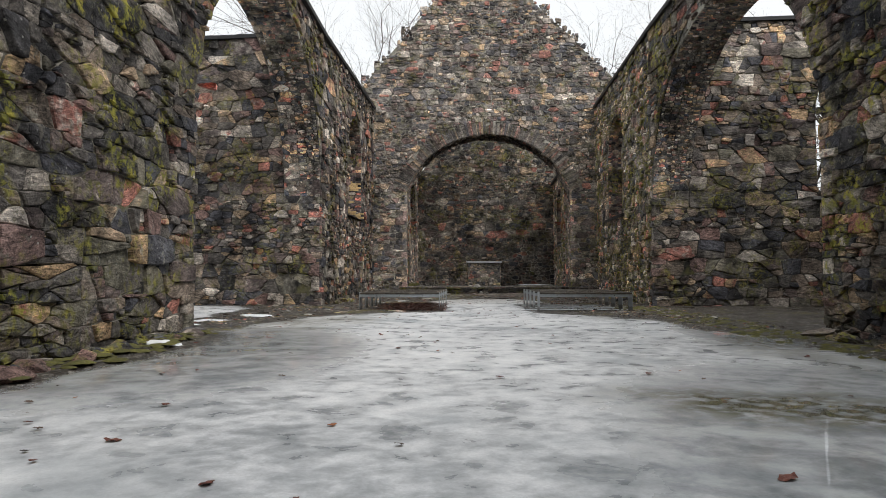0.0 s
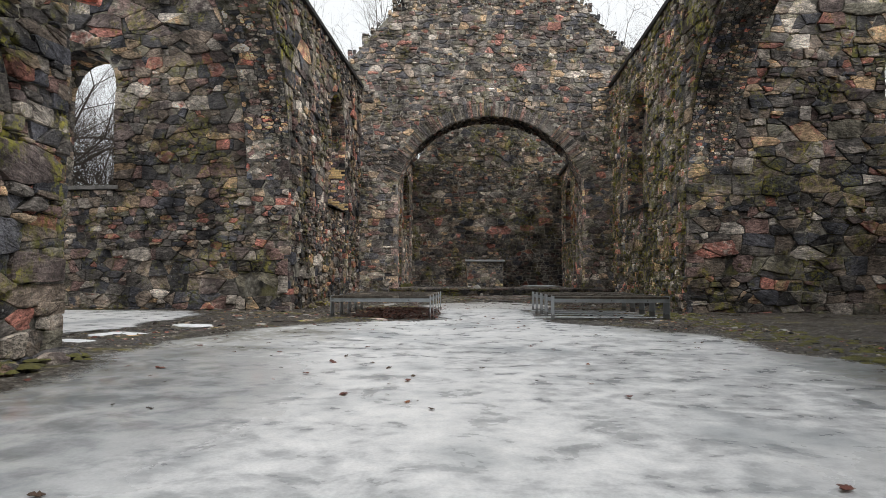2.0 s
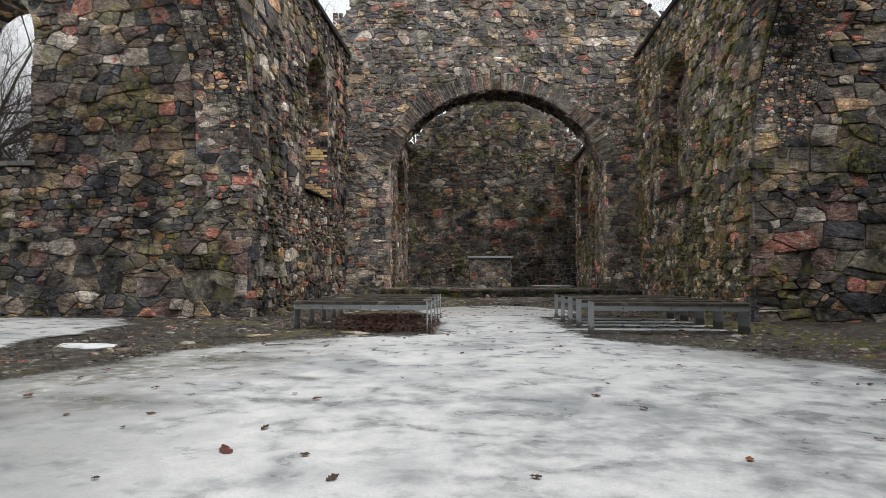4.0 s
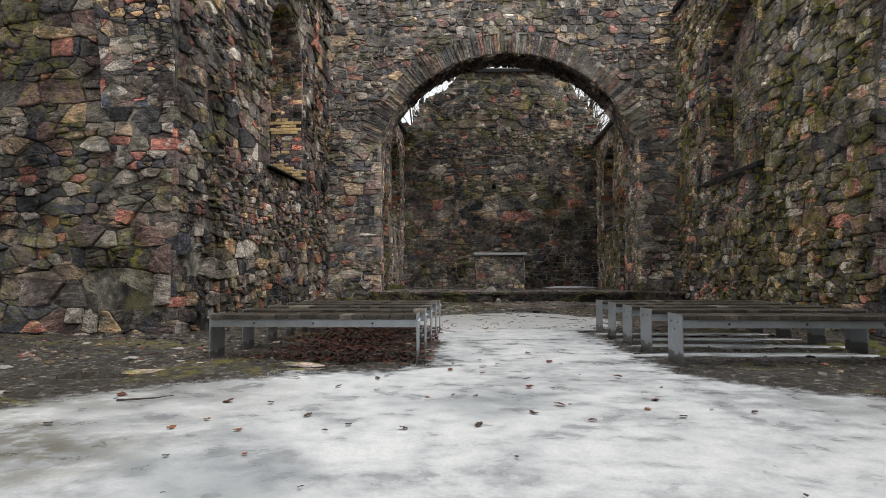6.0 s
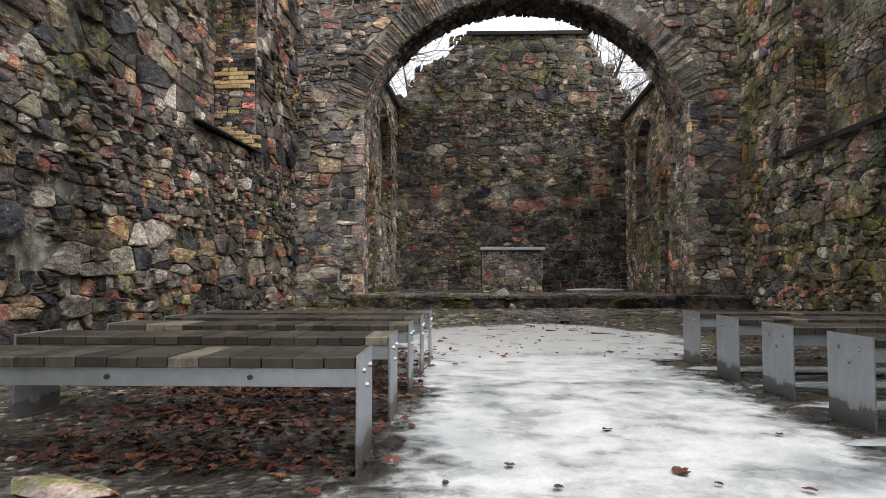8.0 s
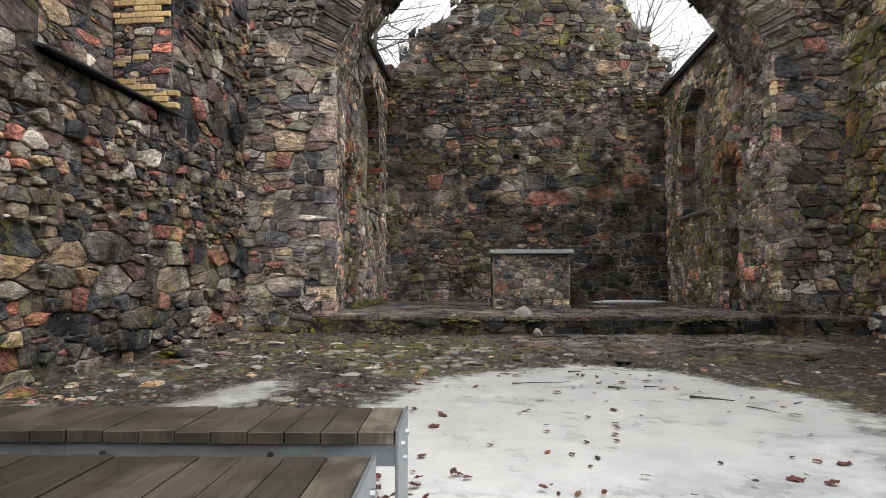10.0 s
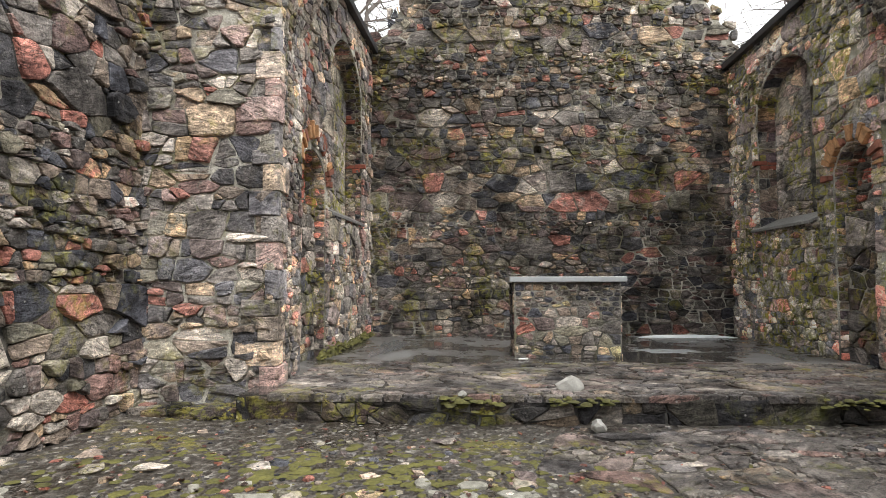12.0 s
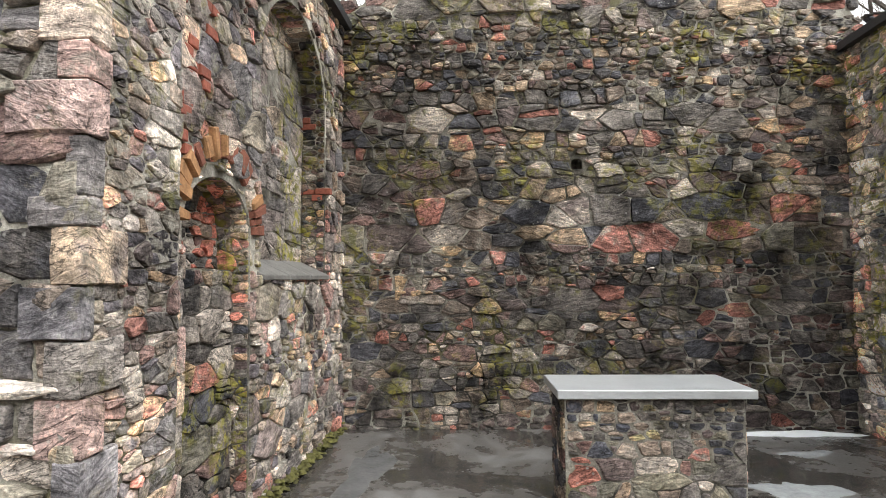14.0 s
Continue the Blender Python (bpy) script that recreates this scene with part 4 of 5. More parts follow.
def ice_material():
    m, nt, bsdf = nodes_of("lake_ice")
    pos, streak = place_of(nt), place_of(nt, (0.9, 1.05, 1))
    a = noise_of(nt, streak, 0.27, 4, 0.55, 0.4)
    b = noise_of(nt, streak, 3.0, 5, 0.58, 0.35)
    c = noise_of(nt, streak, 8.5, 4, 0.55, 0.3)
    d = noise_of(nt, pos, 55, 5, 0.7)
    s = math_of(nt, "ADD", math_of(nt, "MULTIPLY", a, 0.36), math_of(nt, "ADD", math_of(nt, "MULTIPLY", b, 0.42), math_of(nt, "MULTIPLY", c, 0.22)))
    soft = ramp_of(nt, s, [(0.38, (0.22, 0.242, 0.26)), (0.465, (0.43, 0.45, 0.47)), (0.53, (0.63, 0.645, 0.665)), (0.62, (0.83, 0.84, 0.855))])
    crisp = ramp_of(nt, s, [(0.38, (0.32, 0.335, 0.35)), (0.45, (0.55, 0.56, 0.575)), (0.51, (0.82, 0.83, 0.84)), (0.58, (0.96, 0.96, 0.96))])
    sep = nt.nodes.new("ShaderNodeSeparateXYZ")
    nt.links.new(pos, sep.inputs[0])
    frost = step_of(nt, math_of(nt, "ADD", sep.outputs[1], math_of(nt, "MULTIPLY", a, 7.0)), 2.5, 9.5)
    col = mix_of(nt, frost, soft, crisp)
    col = mix_of(nt, 1.0, col, ramp_of(nt, d, [(0.3, (0.88, 0.88, 0.88)), (0.7, (1.09, 1.09, 1.09))]), "MULTIPLY")
    wet = step_of(nt, noise_of(nt, pos, 0.7, 4, 0.55), 0.50, 0.70, 0.6)
    col = mix_of(nt, wet, col, (0.30, 0.335, 0.36))
    milky = step_of(nt, math_of(nt, "ADD", sep.outputs[1], math_of(nt, "MULTIPLY", math_of(nt, "SUBTRACT", a, 0.5), 4.0)), 15.5, 17.5, 0.7)
    col = mix_of(nt, milky, col, (0.60, 0.592, 0.575))
    kinds = {}
    for key in ("silt", "film"):
        kinds[key] = nt.nodes.new("ShaderNodeAttribute")
        kinds[key].attribute_name = key
    film_f = step_of(nt, math_of(nt, "ADD", kinds["film"].outputs["Fac"], math_of(nt, "MULTIPLY", math_of(nt, "SUBTRACT", b, 0.5), 0.8)), 0.35, 0.75)
    col = mix_of(nt, math_of(nt, "MULTIPLY", film_f, 0.6), col, ramp_of(nt, b, [(0.4, (0.2, 0.215, 0.225)), (0.6, (0.40, 0.42, 0.435))]))
    silt_f = math_of(nt, "MULTIPLY", kinds["silt"].outputs["Fac"], step_of(nt, c, 0.3, 0.6, 0.92))
    col = mix_of(nt, silt_f, col, ramp_of(nt, c, [(0.4, (0.05, 0.045, 0.022)), (0.6, (0.11, 0.10, 0.045))]))
    nt.links.new(col, bsdf.inputs["Base Color"])
    dry = math_of(nt, "SUBTRACT", 1.0, film_f)
    rough = ramp_of(nt, b, [(0.3, (0.2,) * 3), (0.65, (0.4,) * 3)])
    nt.links.new(math_of(nt, "ADD", math_of(nt, "MULTIPLY", rough, dry), 0.02), bsdf.inputs["Roughness"])
    bsdf.inputs["IOR"].default_value = 1.33
    relief = math_of(nt, "ADD", b, math_of(nt, "MULTIPLY", c, 0.15))
    bump_of(nt, bsdf, math_of(nt, "MULTIPLY", relief, math_of(nt, "ADD", math_of(nt, "MULTIPLY", dry, 0.96), 0.04)), 0.03, 0.03)
    # thin ice is clear, and lets the mud below show
    thick = nt.nodes.new("ShaderNodeAttribute")
    thick.attribute_name = "thickness"
    cover = step_of(nt, math_of(nt, "ADD", thick.outputs["Fac"], math_of(nt, "MULTIPLY", math_of(nt, "SUBTRACT", c, 0.5), 0.5)), 0.0, 0.32)
    clear = nt.nodes.new("ShaderNodeBsdfTransparent")
    clear.inputs[0].default_value = (1, 1, 1, 1)
    blend = nt.nodes.new("ShaderNodeMixShader")
    nt.links.new(cover, blend.inputs[0])
    nt.links.new(clear.outputs[0], blend.inputs[1])
    nt.links.new(bsdf.outputs[0], blend.inputs[2])
    for n in nt.nodes:
        if n.type == "OUTPUT_MATERIAL":
            nt.links.new(blend.outputs[0], n.inputs["Surface"])
    return m


GROUND, ICE = ground_material(), ice_material()


def wet_floor():
    """Dark worn concrete with puddles, drier grey stretches and grit."""
    m, nt, bsdf = nodes_of("wet_concrete")
    pos = place_of(nt)
    a, b, c = noise_of(nt, pos, 0.9, 5, 0.6, 0.4), noise_of(nt, pos, 5, 5, 0.65), noise_of(nt, pos, 60, 4, 0.7)
    col = ramp_of(nt, b, [(0.33, (0.075, 0.07, 0.065)), (0.67, (0.165, 0.158, 0.148))])
    col = mix_of(nt, step_of(nt, a, 0.46, 0.56), (0.05, 0.046, 0.042), col)
    col = mix_of(nt, step_of(nt, a, 0.56, 0.66, 0.6), col, (0.24, 0.24, 0.238))
    col = mix_of(nt, step_of(nt, c, 0.66, 0.72, 0.5), col, (0.3, 0.28, 0.25))
    nt.links.new(col, bsdf.inputs["Base Color"])
    nt.links.new(ramp_of(nt, math_of(nt, "ADD", math_of(nt, "MULTIPLY", a, 0.75), math_of(nt, "MULTIPLY", b, 0.25)), [(0.43, (0.07,) * 3), (0.53, (0.3,) * 3), (0.62, (0.5,) * 3)]), bsdf.inputs["Roughness"])
    bump_of(nt, bsdf, math_of(nt, "MULTIPLY", math_of(nt, "ADD", b, math_of(nt, "MULTIPLY", c, 0.3)), step_of(nt, a, 0.45, 0.58)), 0.35, 0.02)
    return m


WET = wet_floor()
SNOW = plain_material("old_snow", (0.82, 0.84, 0.86), 0.7, 0.0, 5, 0.06, 0.4)
MOSS = plain_material("moss", (0.095, 0.09, 0.024), 0.95, 0.0, 4, 0.7, 0.8)
ground = link_mesh("ground", np.stack([GX.ravel(), GY.ravel(), GZ.ravel()], 1).tolist(), gfaces, GROUND, smooth=True)
tagged(ground, "wet gravel, mud and moss between the walls", "ground", kind="structure")


def ice_sheet(name, x0, x1, y0, y1, label):
    xs, ys = np.arange(x0, x1 + 0.01, 0.1), np.arange(y0, y1 + 0.01, 0.1)
    X, Y = np.meshgrid(xs, ys)
    Z = 0.006 * lumps(X, Y, 1.1, 20) - 0.004
    n = len(xs)
    fs = [(j * n + i, j * n + i + 1, (j + 1) * n + i + 1, (j + 1) * n + i) for j in range(len(ys) - 1) for i in range(n - 1)]
    ob = link_mesh(name, np.stack([X.ravel(), Y.ravel(), Z.ravel()], 1).tolist(), fs, ICE, smooth=True)
    for key, values in (("thickness", ice_mask(X, Y)), ("silt", silt(X, Y)), ("film", water_film(X, Y))):
        ob.data.attributes.new(key, "FLOAT", "POINT").data.foreach_set("value", values.ravel().astype(np.float32))
    return tagged(ob, label, "ice", kind="structure")


ice_sheet("ice", -4.3, 5.3, -9.0, 20.8, "cloudy white and grey ice over the nave floor")
ice_sheet("ice_transept", -12.5, -4.35, 7.1, 15.6, "cloudy white ice over the transept floor")

def meltwater(name, x0, x1, y0, y1, label):
    """Still water that fills the hollows of the ground where there is no ice."""
    g = 0.1
    xs, ys = np.arange(x0, x1 + 0.001, g), np.arange(y0, y1 + 0.001, g)
    X, Y = np.meshgrid(xs, ys)
    M = ice_mask(X, Y) - 0.3
    verts, faces = [], []
    for j in range(len(ys) - 1):
        for i in range(len(xs) - 1):
            q = [(xs[i + a], ys[j + b], M[j + b, i + a]) for a, b in ((0, 0), (1, 0), (1, 1), (0, 1))]
            poly = []
            for k in range(4):
                p, r = q[k - 1], q[k]
                if (p[2] <= 0) != (r[2] <= 0):
                    t = p[2] / (p[2] - r[2])
                    poly.append((p[0] + t * (r[0] - p[0]), p[1] + t * (r[1] - p[1]), -0.010))
                if r[2] <= 0:
                    poly.append((r[0], r[1], -0.010))
            if len(poly) > 2:
                faces.append(tuple(range(len(verts), len(verts) + len(poly))))
                verts += poly
    return tagged(link_mesh(name, verts, faces, WATER), label, "puddle", kind="structure")


WATER = plain_material("dark_meltwater", (0.05, 0.044, 0.036), 0.04, 0.0, 3, 0.4, 0.02)
meltwater("water_north", -3.3, 0.4, 11.9, 17.2, "dark still meltwater under the northern benches")
meltwater("water_south", 1.9, 5.7, 11.4, 17.4, "dark still meltwater under the southern benches")

# raised chancel floor with a rough stone step
bm = bmesh.new()
block(bm, -1.95, 5.25, 22.3, 28.0, -0.2, 0.375)
block(bm, 5.25, 6.15, 22.3, 22.75, -0.2, 0.33)
block(bm, -3.1, -1.95, 22.45, 22.75, -0.2, 0.2)
floor_c = tagged(part("chancel_floor", bm, WET), "wet concrete and flagstone floor of the raised chancel", "floor", kind="structure")
flags = lambda u, v, d: (u, v, 0.372 + d)
lay_stones(floor_c, [[(-1.7, 22.25), (6.1, 22.25), (6.1, 22.7), (5.02, 22.75), (5.02, 24.35), (3.2, 24.5), (0.5, 24.3), (-1.0, 24.5), (-1.7, 24.3)]], flags, 0.2, 201, "flag", 300,
           proud=0.014, joint=0.005, long=1.9, name="flagstone")
stepface = lambda u, v, d: (u, 22.29 - d, v)
lay_stones(floor_c, [[(-1.98, 0.0), (6.12, 0.0), (6.12, 0.365), (-1.98, 0.365)]], stepface, 0.2, 202, "step", 160, proud=0.05, long=1.6, joint=0.007, name="step_stone")

lay_stones(floor_c, [[(-3.1, 0.0), (-1.97, 0.0), (-1.97, 0.21), (-3.1, 0.21)]], lambda u, v, d: (u, 22.44 - d, v), 0.13, 203, "step", 30, proud=0.06, long=3.0, name="step_stone")
lay_stones(floor_c, [[(-3.1, 22.42), (-1.9, 22.42), (-1.9, 22.74), (-3.1, 22.74)]], lambda u, v, d: (u, v, 0.195 + d), 0.2, 204, "step", 30, proud=0.03, name="step_stone")
lay_stones(floor_c, [[(22.3, 0.0), (22.75, 0.0), (22.75, 0.36), (22.3, 0.36)]], lambda u, v, d: (-1.95 - d, u, v), 0.15, 205, "step", 20, proud=0.04, name="step_stone", flip=True)

# ---- altar ----
altar = tagged(new("altar"), "stone altar block with a grey metal top slab", "altar")
bm = bmesh.new()
block(bm, 0.84, 2.28, 24.90, 25.52, 0.36, 1.40)
part("core", bm, MORTAR_PALE, altar)
for nm, pl, L in (("front", flat((0.84, 24.90), (2.28, 24.90)), 1.44), ("left", flat((0.84, 25.52), (0.84, 24.90)), 0.62), ("right", flat((2.28, 24.90), (2.28, 25.52)), 0.62), ("back", flat((2.28, 25.52), (0.84, 25.52)), 1.44)):
    lay_stones(altar, [[(0, 0.36), (L, 0.36), (L, 1.39), (0, 1.39)]], pl, 0.15, 304, "altar", 300, proud=0.015, joint=0.008, long=1.9, squat=2.0)
bm = bmesh.new()
block(bm, 0.77, 2.35, 24.82, 25.60, 1.40, 1.472, 0.006)
part("top_slab", bm, ZINC, altar, "pale grey metal-clad slab")


bm = bmesh.new()
bmesh.ops.create_cone(bm, segments=10, radius1=0.014, radius2=0.013, depth=0.13, cap_ends=True, matrix=pose(0.93, 24.66, 0.392, 0, 90, 12))
bmesh.ops.bevel(bm, geom=[e for e in bm.edges if len({round(f.normal.x, 2) for f in e.link_faces}) > 1][:20], offset=0.002, segments=1, affect="EDGES")
tagged(part("candle_stub", bm, plain_material("white_wax", (0.78, 0.77, 0.74), 0.5, 0.0, 20, 0.08, 0.1)), "white candle stub lying on the floor before the altar", "candle")


# ---- benches ----
def bench(length):
    root = new("bench")
    for x in (0.0, length - 0.012):
        bm = bmesh.new()
        block(bm, x, x + 0.012, 0, 0.36, -0.06, 0.455, 0.002)
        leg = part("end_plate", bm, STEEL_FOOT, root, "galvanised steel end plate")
        for by, bz in ((0.10, 0.385), (0.26, 0.385), (0.18, 0.315)):
            bm = bmesh.new()
            xx = x - 0.006 if x == 0 else x + 0.018
            bmesh.ops.create_cone(bm, segments=6, radius1=0.013, radius2=0.012, depth=0.014, cap_ends=True, matrix=Matrix.Translation((xx, by, bz)) @ Matrix.Rotation(radians(90), 4, "Y"))
            part("bolt", bm, STEEL, leg)
    for y in (0.012, 0.335):
        bm = bmesh.new()
        block(bm, 0.012, length - 0.012, y, y + 0.008, 0.335, 0.405)
        block(bm, 0.012, length - 0.012, y + (0.008 if y < 0.1 else -0.04), y + (0.048 if y < 0.1 else 0.0), 0.397, 0.405)
        rail = part("rail", bm, STEEL, root, "steel angle rail")
        for x in (0.42, length * 0.5, length - 0.42) if y < 0.1 else ():
            bm = bmesh.new()
            bmesh.ops.create_cone(bm, segments=6, radius1=0.011, radius2=0.01, depth=0.012, cap_ends=True, matrix=Matrix.Translation((x, y - 0.005, 0.37)) @ Matrix.Rotation(radians(90), 4, "X"))
            part("bolt", bm, SLATE_DARK, rail)
    n = round((length - 0.03) / 0.118)
    w = (length - 0.03) / n
    rng = random.Random(n)
    for i in range(n):
        bm = bmesh.new()
        z = rng.uniform(-0.003, 0.003)
        block(bm, 0.015 + i * w + 0.002, 0.015 + (i + 1) * w - 0.002, -0.004 + rng.uniform(-0.004, 0.004), 0.362, 0.406, 0.448 + z, 0.003)
        part("board", bm, BOARD, root)
    return tagged(root, "low dark board bench on galvanised steel ends in the ice", "bench", "rows of benches")


bench_l, bench_r = bench(1.95), bench(2.2)
for i, (y, yl) in enumerate(((12.6, 12.77), (13.44, 13.54), (14.13, 14.3), (14.82, 14.98), (15.5, 15.62))):
    ml, mr = pose(-2.06 + 0.033 * i, yl - 0.01 * i, -0.012, 0, 0, 0.3), pose(2.26, y, 0.0, 0, 0, -0.3)
    if i == 0:
        bench_l.matrix_basis, bench_r.matrix_basis = ml, mr
    else:
        copy_thing(bench_l, ml)
        copy_thing(bench_r, mr)


# ---- sills, slabs and brick patches ----
def slab(name, place, u0, u1, v, d_front, d_back, drop, label, mat=SLATE, thick=0.06, seed=1):
    """A sloping stone sill, in a few slabs side by side."""
    rng = random.Random(seed)
    root = tagged(new(name), label, "sill", kind="structure")
    u = u0
    while u < u1 - 0.05:
        w = min(rng.uniform(0.55, 0.95), u1 - u)
        if u1 - u - w < 0.2:
            w = u1 - u
        bm = bmesh.new()
        e = rng.uniform(-0.012, 0.012)
        q = [bm.verts.new(place(uu, z, d)) for uu in (u + 0.004, u + w - 0.004) for d, z in ((d_front + e, v - drop), (d_front + e, v - drop + thick), (-d_back, v + thick + 0.06), (-d_back, v))]
        for f in ((0, 1, 2, 3), (7, 6, 5, 4), (1, 5, 6, 2), (0, 4, 5, 1), (3, 7, 4, 0), (2, 6, 7, 3)):
            bm.faces.new([q[i] for i in f])
        bmesh.ops.recalc_face_normals(bm, faces=bm.faces)
        bmesh.ops.bevel(bm, geom=list(bm.edges), offset=0.007, segments=1, affect="EDGES")
        part("slab", bm, mat, root)
        u += w
    return root


slab("sill_nave_north", NAVE_NE, 3.3, 5.5, 3.1, 0.15, 0.78, 0.24, "dark sloping stone sill of the blocked nave window", SLATE_DARK, 0.03, 2)
slab("sill_nave_south", NAVE_SE, 2.1, 4.65, 3.05, 0.15, 0.78, 0.24, "dark sloping stone sill of the blocked nave window", SLATE_DARK, 0.09, 3)
slab("sill_chancel_north", CHANCEL_N, 1.45, 3.5, 2.48, 0.07, 0.32, 0.12, "grey sloping stone sill of the chancel window", SLATE, 0.05, 4)
slab("sill_chancel_south", CHANCEL_S, 0.95, 2.85, 2.33, 0.07, 0.32, 0.12, "grey sloping stone sill of the chancel window", SLATE, 0.05, 5)
slab("sill_transept_north", TRANS_N, 2.6, 4.75, 2.95, 0.1, 1.02, 0.03, "pale stone sill of the open transept window", SLATE, 0.09, 6)
slab("sill_transept_south", TRANS_S, 4.25, 6.35, 2.95, 0.1, 1.02, 0.03, "pale stone sill of the open transept window", SLATE, 0.09, 7)


def brick_material(name, colour):
    m, nt, bsdf = nodes_of(name)
    pos = place_of(nt)
    rnd = nt.nodes.new("ShaderNodeObjectInfo").outputs["Random"]
    col = ramp_of(nt, rnd, [(0.0, tuple(c * 0.75 for c in colour)), (1.0, tuple(min(1, c * 1.25) for c in colour))])
    col = mix_of(nt, 1.0, col, ramp_of(nt, noise_of(nt, pos, 35, 5, 0.7), [(0.3, (0.65, 0.63, 0.6)), (0.7, (1.25, 1.25, 1.25))]), "MULTIPLY")
    nt.links.new(col, bsdf.inputs["Base Color"])
    bsdf.inputs["Roughness"].default_value = 0.85
    bump_of(nt, bsdf, noise_of(nt, pos, 60, 4, 0.7), 0.5, 0.01)
    return m


BRICK_Y, BRICK_R = brick_material("yellow_brick", (0.66, 0.48, 0.24)), brick_material("red_brick", (0.32, 0.10, 0.065))


def bricks(parent, place, test, u0, u1, v0, v1, w, h, mat, seed, keep=1.0, proud=0.03):
    rng = random.Random(seed)
    row, v = 0, v0
    while v < v1:
        u = u0 - (w / 2 if row % 2 else 0)
        while u < u1:
            ww = w * rng.uniform(0.6, 1.1)
            if test(u + ww / 2, v + h / 2) and rng.random() < keep:
                a, b, c, d = u + 0.005, u + ww - 0.005, v + 0.005, v + h - 0.005 + rng.uniform(-0.004, 0.003)
                e = proud + rng.uniform(-0.01, 0.01)
                vs = [place(x, y, z) for z in (-0.05, e - 0.006) for x, y in ((a, c), (b, c), (b, d), (a, d))]
                vs += [place(x, y, e) for x, y in ((a + 0.007, c + 0.007), (b - 0.007, c + 0.007), (b - 0.007, d - 0.007), (a + 0.007, d - 0.007))]
                fs = [(i + k, (i + 1) % 4 + k, (i + 1) % 4 + 4 + k, i + 4 + k) for k in (0, 4) for i in range(4)] + [(8, 9, 10, 11)]
                LATER.append(("brick", vs, fs, mat, parent))
            u += ww
        v += h
        row += 1


# the east jamb of the north nave window is mended with yellow bricks, the chancel wall with red ones
jamb_n = lambda u, v, d: NAVE_NE(5.45 - d, v, -u)
ne_wall = bpy.data.objects["wall_nave_north_east"]
bricks(ne_wall, jamb_n, lambda u, v: v < 3.3 or (u > 0.1 and 4.05 < v < 4.35) or (u > 0.3 and (int(v * 9) * 7 + int(u * 5)) % 5 == 0), 0.02, 0.72, 2.9, 4.4, 0.23, 0.075, BRICK_Y, 5, 0.93)
cn_wall = bpy.data.objects["wall_chancel_north"]
bricks(cn_wall, CHANCEL_N, lambda u, v: abs((u - 0.1) - 0.18 * (v - 3.3)) < 0.28 + 0.1 * math.sin(5 * v), 0.0, 1.2, 3.2, 4.7, 0.16, 0.085, BRICK_R, 6, 0.42, 0.036)
bricks(cn_wall, lambda u, v, d: CHANCEL_N(3.5 - d, v, -u), lambda u, v: int(v * 6) % 5 == 0, 0.02, 0.48, 3.0, 4.4, 0.2, 0.08, BRICK_R, 7, 0.8)
cs_wall = bpy.data.objects["wall_chancel_south"]
bricks(cs_wall, lambda u, v, d: CHANCEL_S(1.15 + d, v, -u), lambda u, v: abs(v - 3.32) < 0.09, 0.02, 0.48, 3.1, 3.5, 0.2, 0.08, BRICK_R, 8, 1.0)


# ---- loose stones ----
def rock_mesh(name, size, seed, flat_to=0.5, mat=None):
    rng = random.Random(seed)
    bm = bmesh.new()
    bmesh.ops.create_icosphere(bm, subdivisions=2, radius=1)
    cuts = [(Vector((rng.uniform(-1, 1), rng.uniform(-1, 1), rng.uniform(-0.7, 1))).normalized(), rng.uniform(0.4, 0.72)) for _ in range(9)]
    for v in bm.verts:
        for n, k in cuts:
            d = v.co.dot(n) - k
            if d > 0:
                v.co -= n * d
        v.co = Vector((v.co.x * size, v.co.y * size * rng.uniform(0.7, 0.73), v.co.z * size * flat_to)) + Vector((rng.uniform(-1, 1), rng.uniform(-1, 1), rng.uniform(-1, 1))) * size * 0.025
    me = bpy.data.meshes.new(name)
    bm.to_mesh(me)
    bm.free()
    me.materials.append(mat)
    return me


PALE = plain_material("pale_stone", (0.36, 0.35, 0.32), 0.75, 0.0, 8, 0.35, 0.5)
STONE_ONE = KINDS["mossy"][0]


def rock(me, x, y, z, rz, label, category="stone", group="", tilt=0.0):
    ob = new(me.name, me)
    ob.matrix_basis = pose(x, y, z, tilt, tilt * 0.5, rz)
    return tagged(ob, label, category, group)


white = rock_mesh("loose_stone", 0.17, 4, 0.55, PALE)
rock(white, 1.17, 22.55, 0.44, 20, "pale broken stone lying on the chancel step")
grey = rock_mesh("loose_stone", 0.14, 5, 0.5, PALE)
rock(grey, 1.31, 22.05, 0.17, 70, "grey broken stone lying before the chancel step", tilt=12)
rock(rock_mesh("loose_stone", 0.06, 6, 0.6, PALE), 0.12, 22.28, 0.40, 10, "small white stone on the edge of the step")
rocks = [rock_mesh("fallen_stone", s, 20 + i, f, STONE_ONE) for i, (s, f) in enumerate(((0.2, 0.6), (0.26, 0.5), (0.16, 0.7), (0.13, 0.6)))]
rng = random.Random(77)
for i in range(64):
    if i < 34:
        y = rng.uniform(2.5, 7.3)
        x = -3.72 + rng.uniform(0.0, 0.5) * (1 - 0.3 * rng.random())
    elif i < 48:
        y = rng.uniform(3.5, 7.4)
        x = 5.6 - rng.uniform(0.0, 0.55)
    else:
        y = rng.uniform(15.6, 21.8)
        x = -3.5 + 0.05 * (y - 15) + rng.uniform(0.05, 0.3) if i % 2 else 5.8 + 0.045 * (y - 15) - rng.uniform(0.05, 0.3)
    me = rocks[rng.randrange(4)]
    rock(me, x, y, level(x, y) + rng.uniform(-0.02, 0.04), rng.uniform(0, 360), "dark fallen stone lying at the foot of the wall", "stone", "fallen stones", rng.uniform(-20, 20))

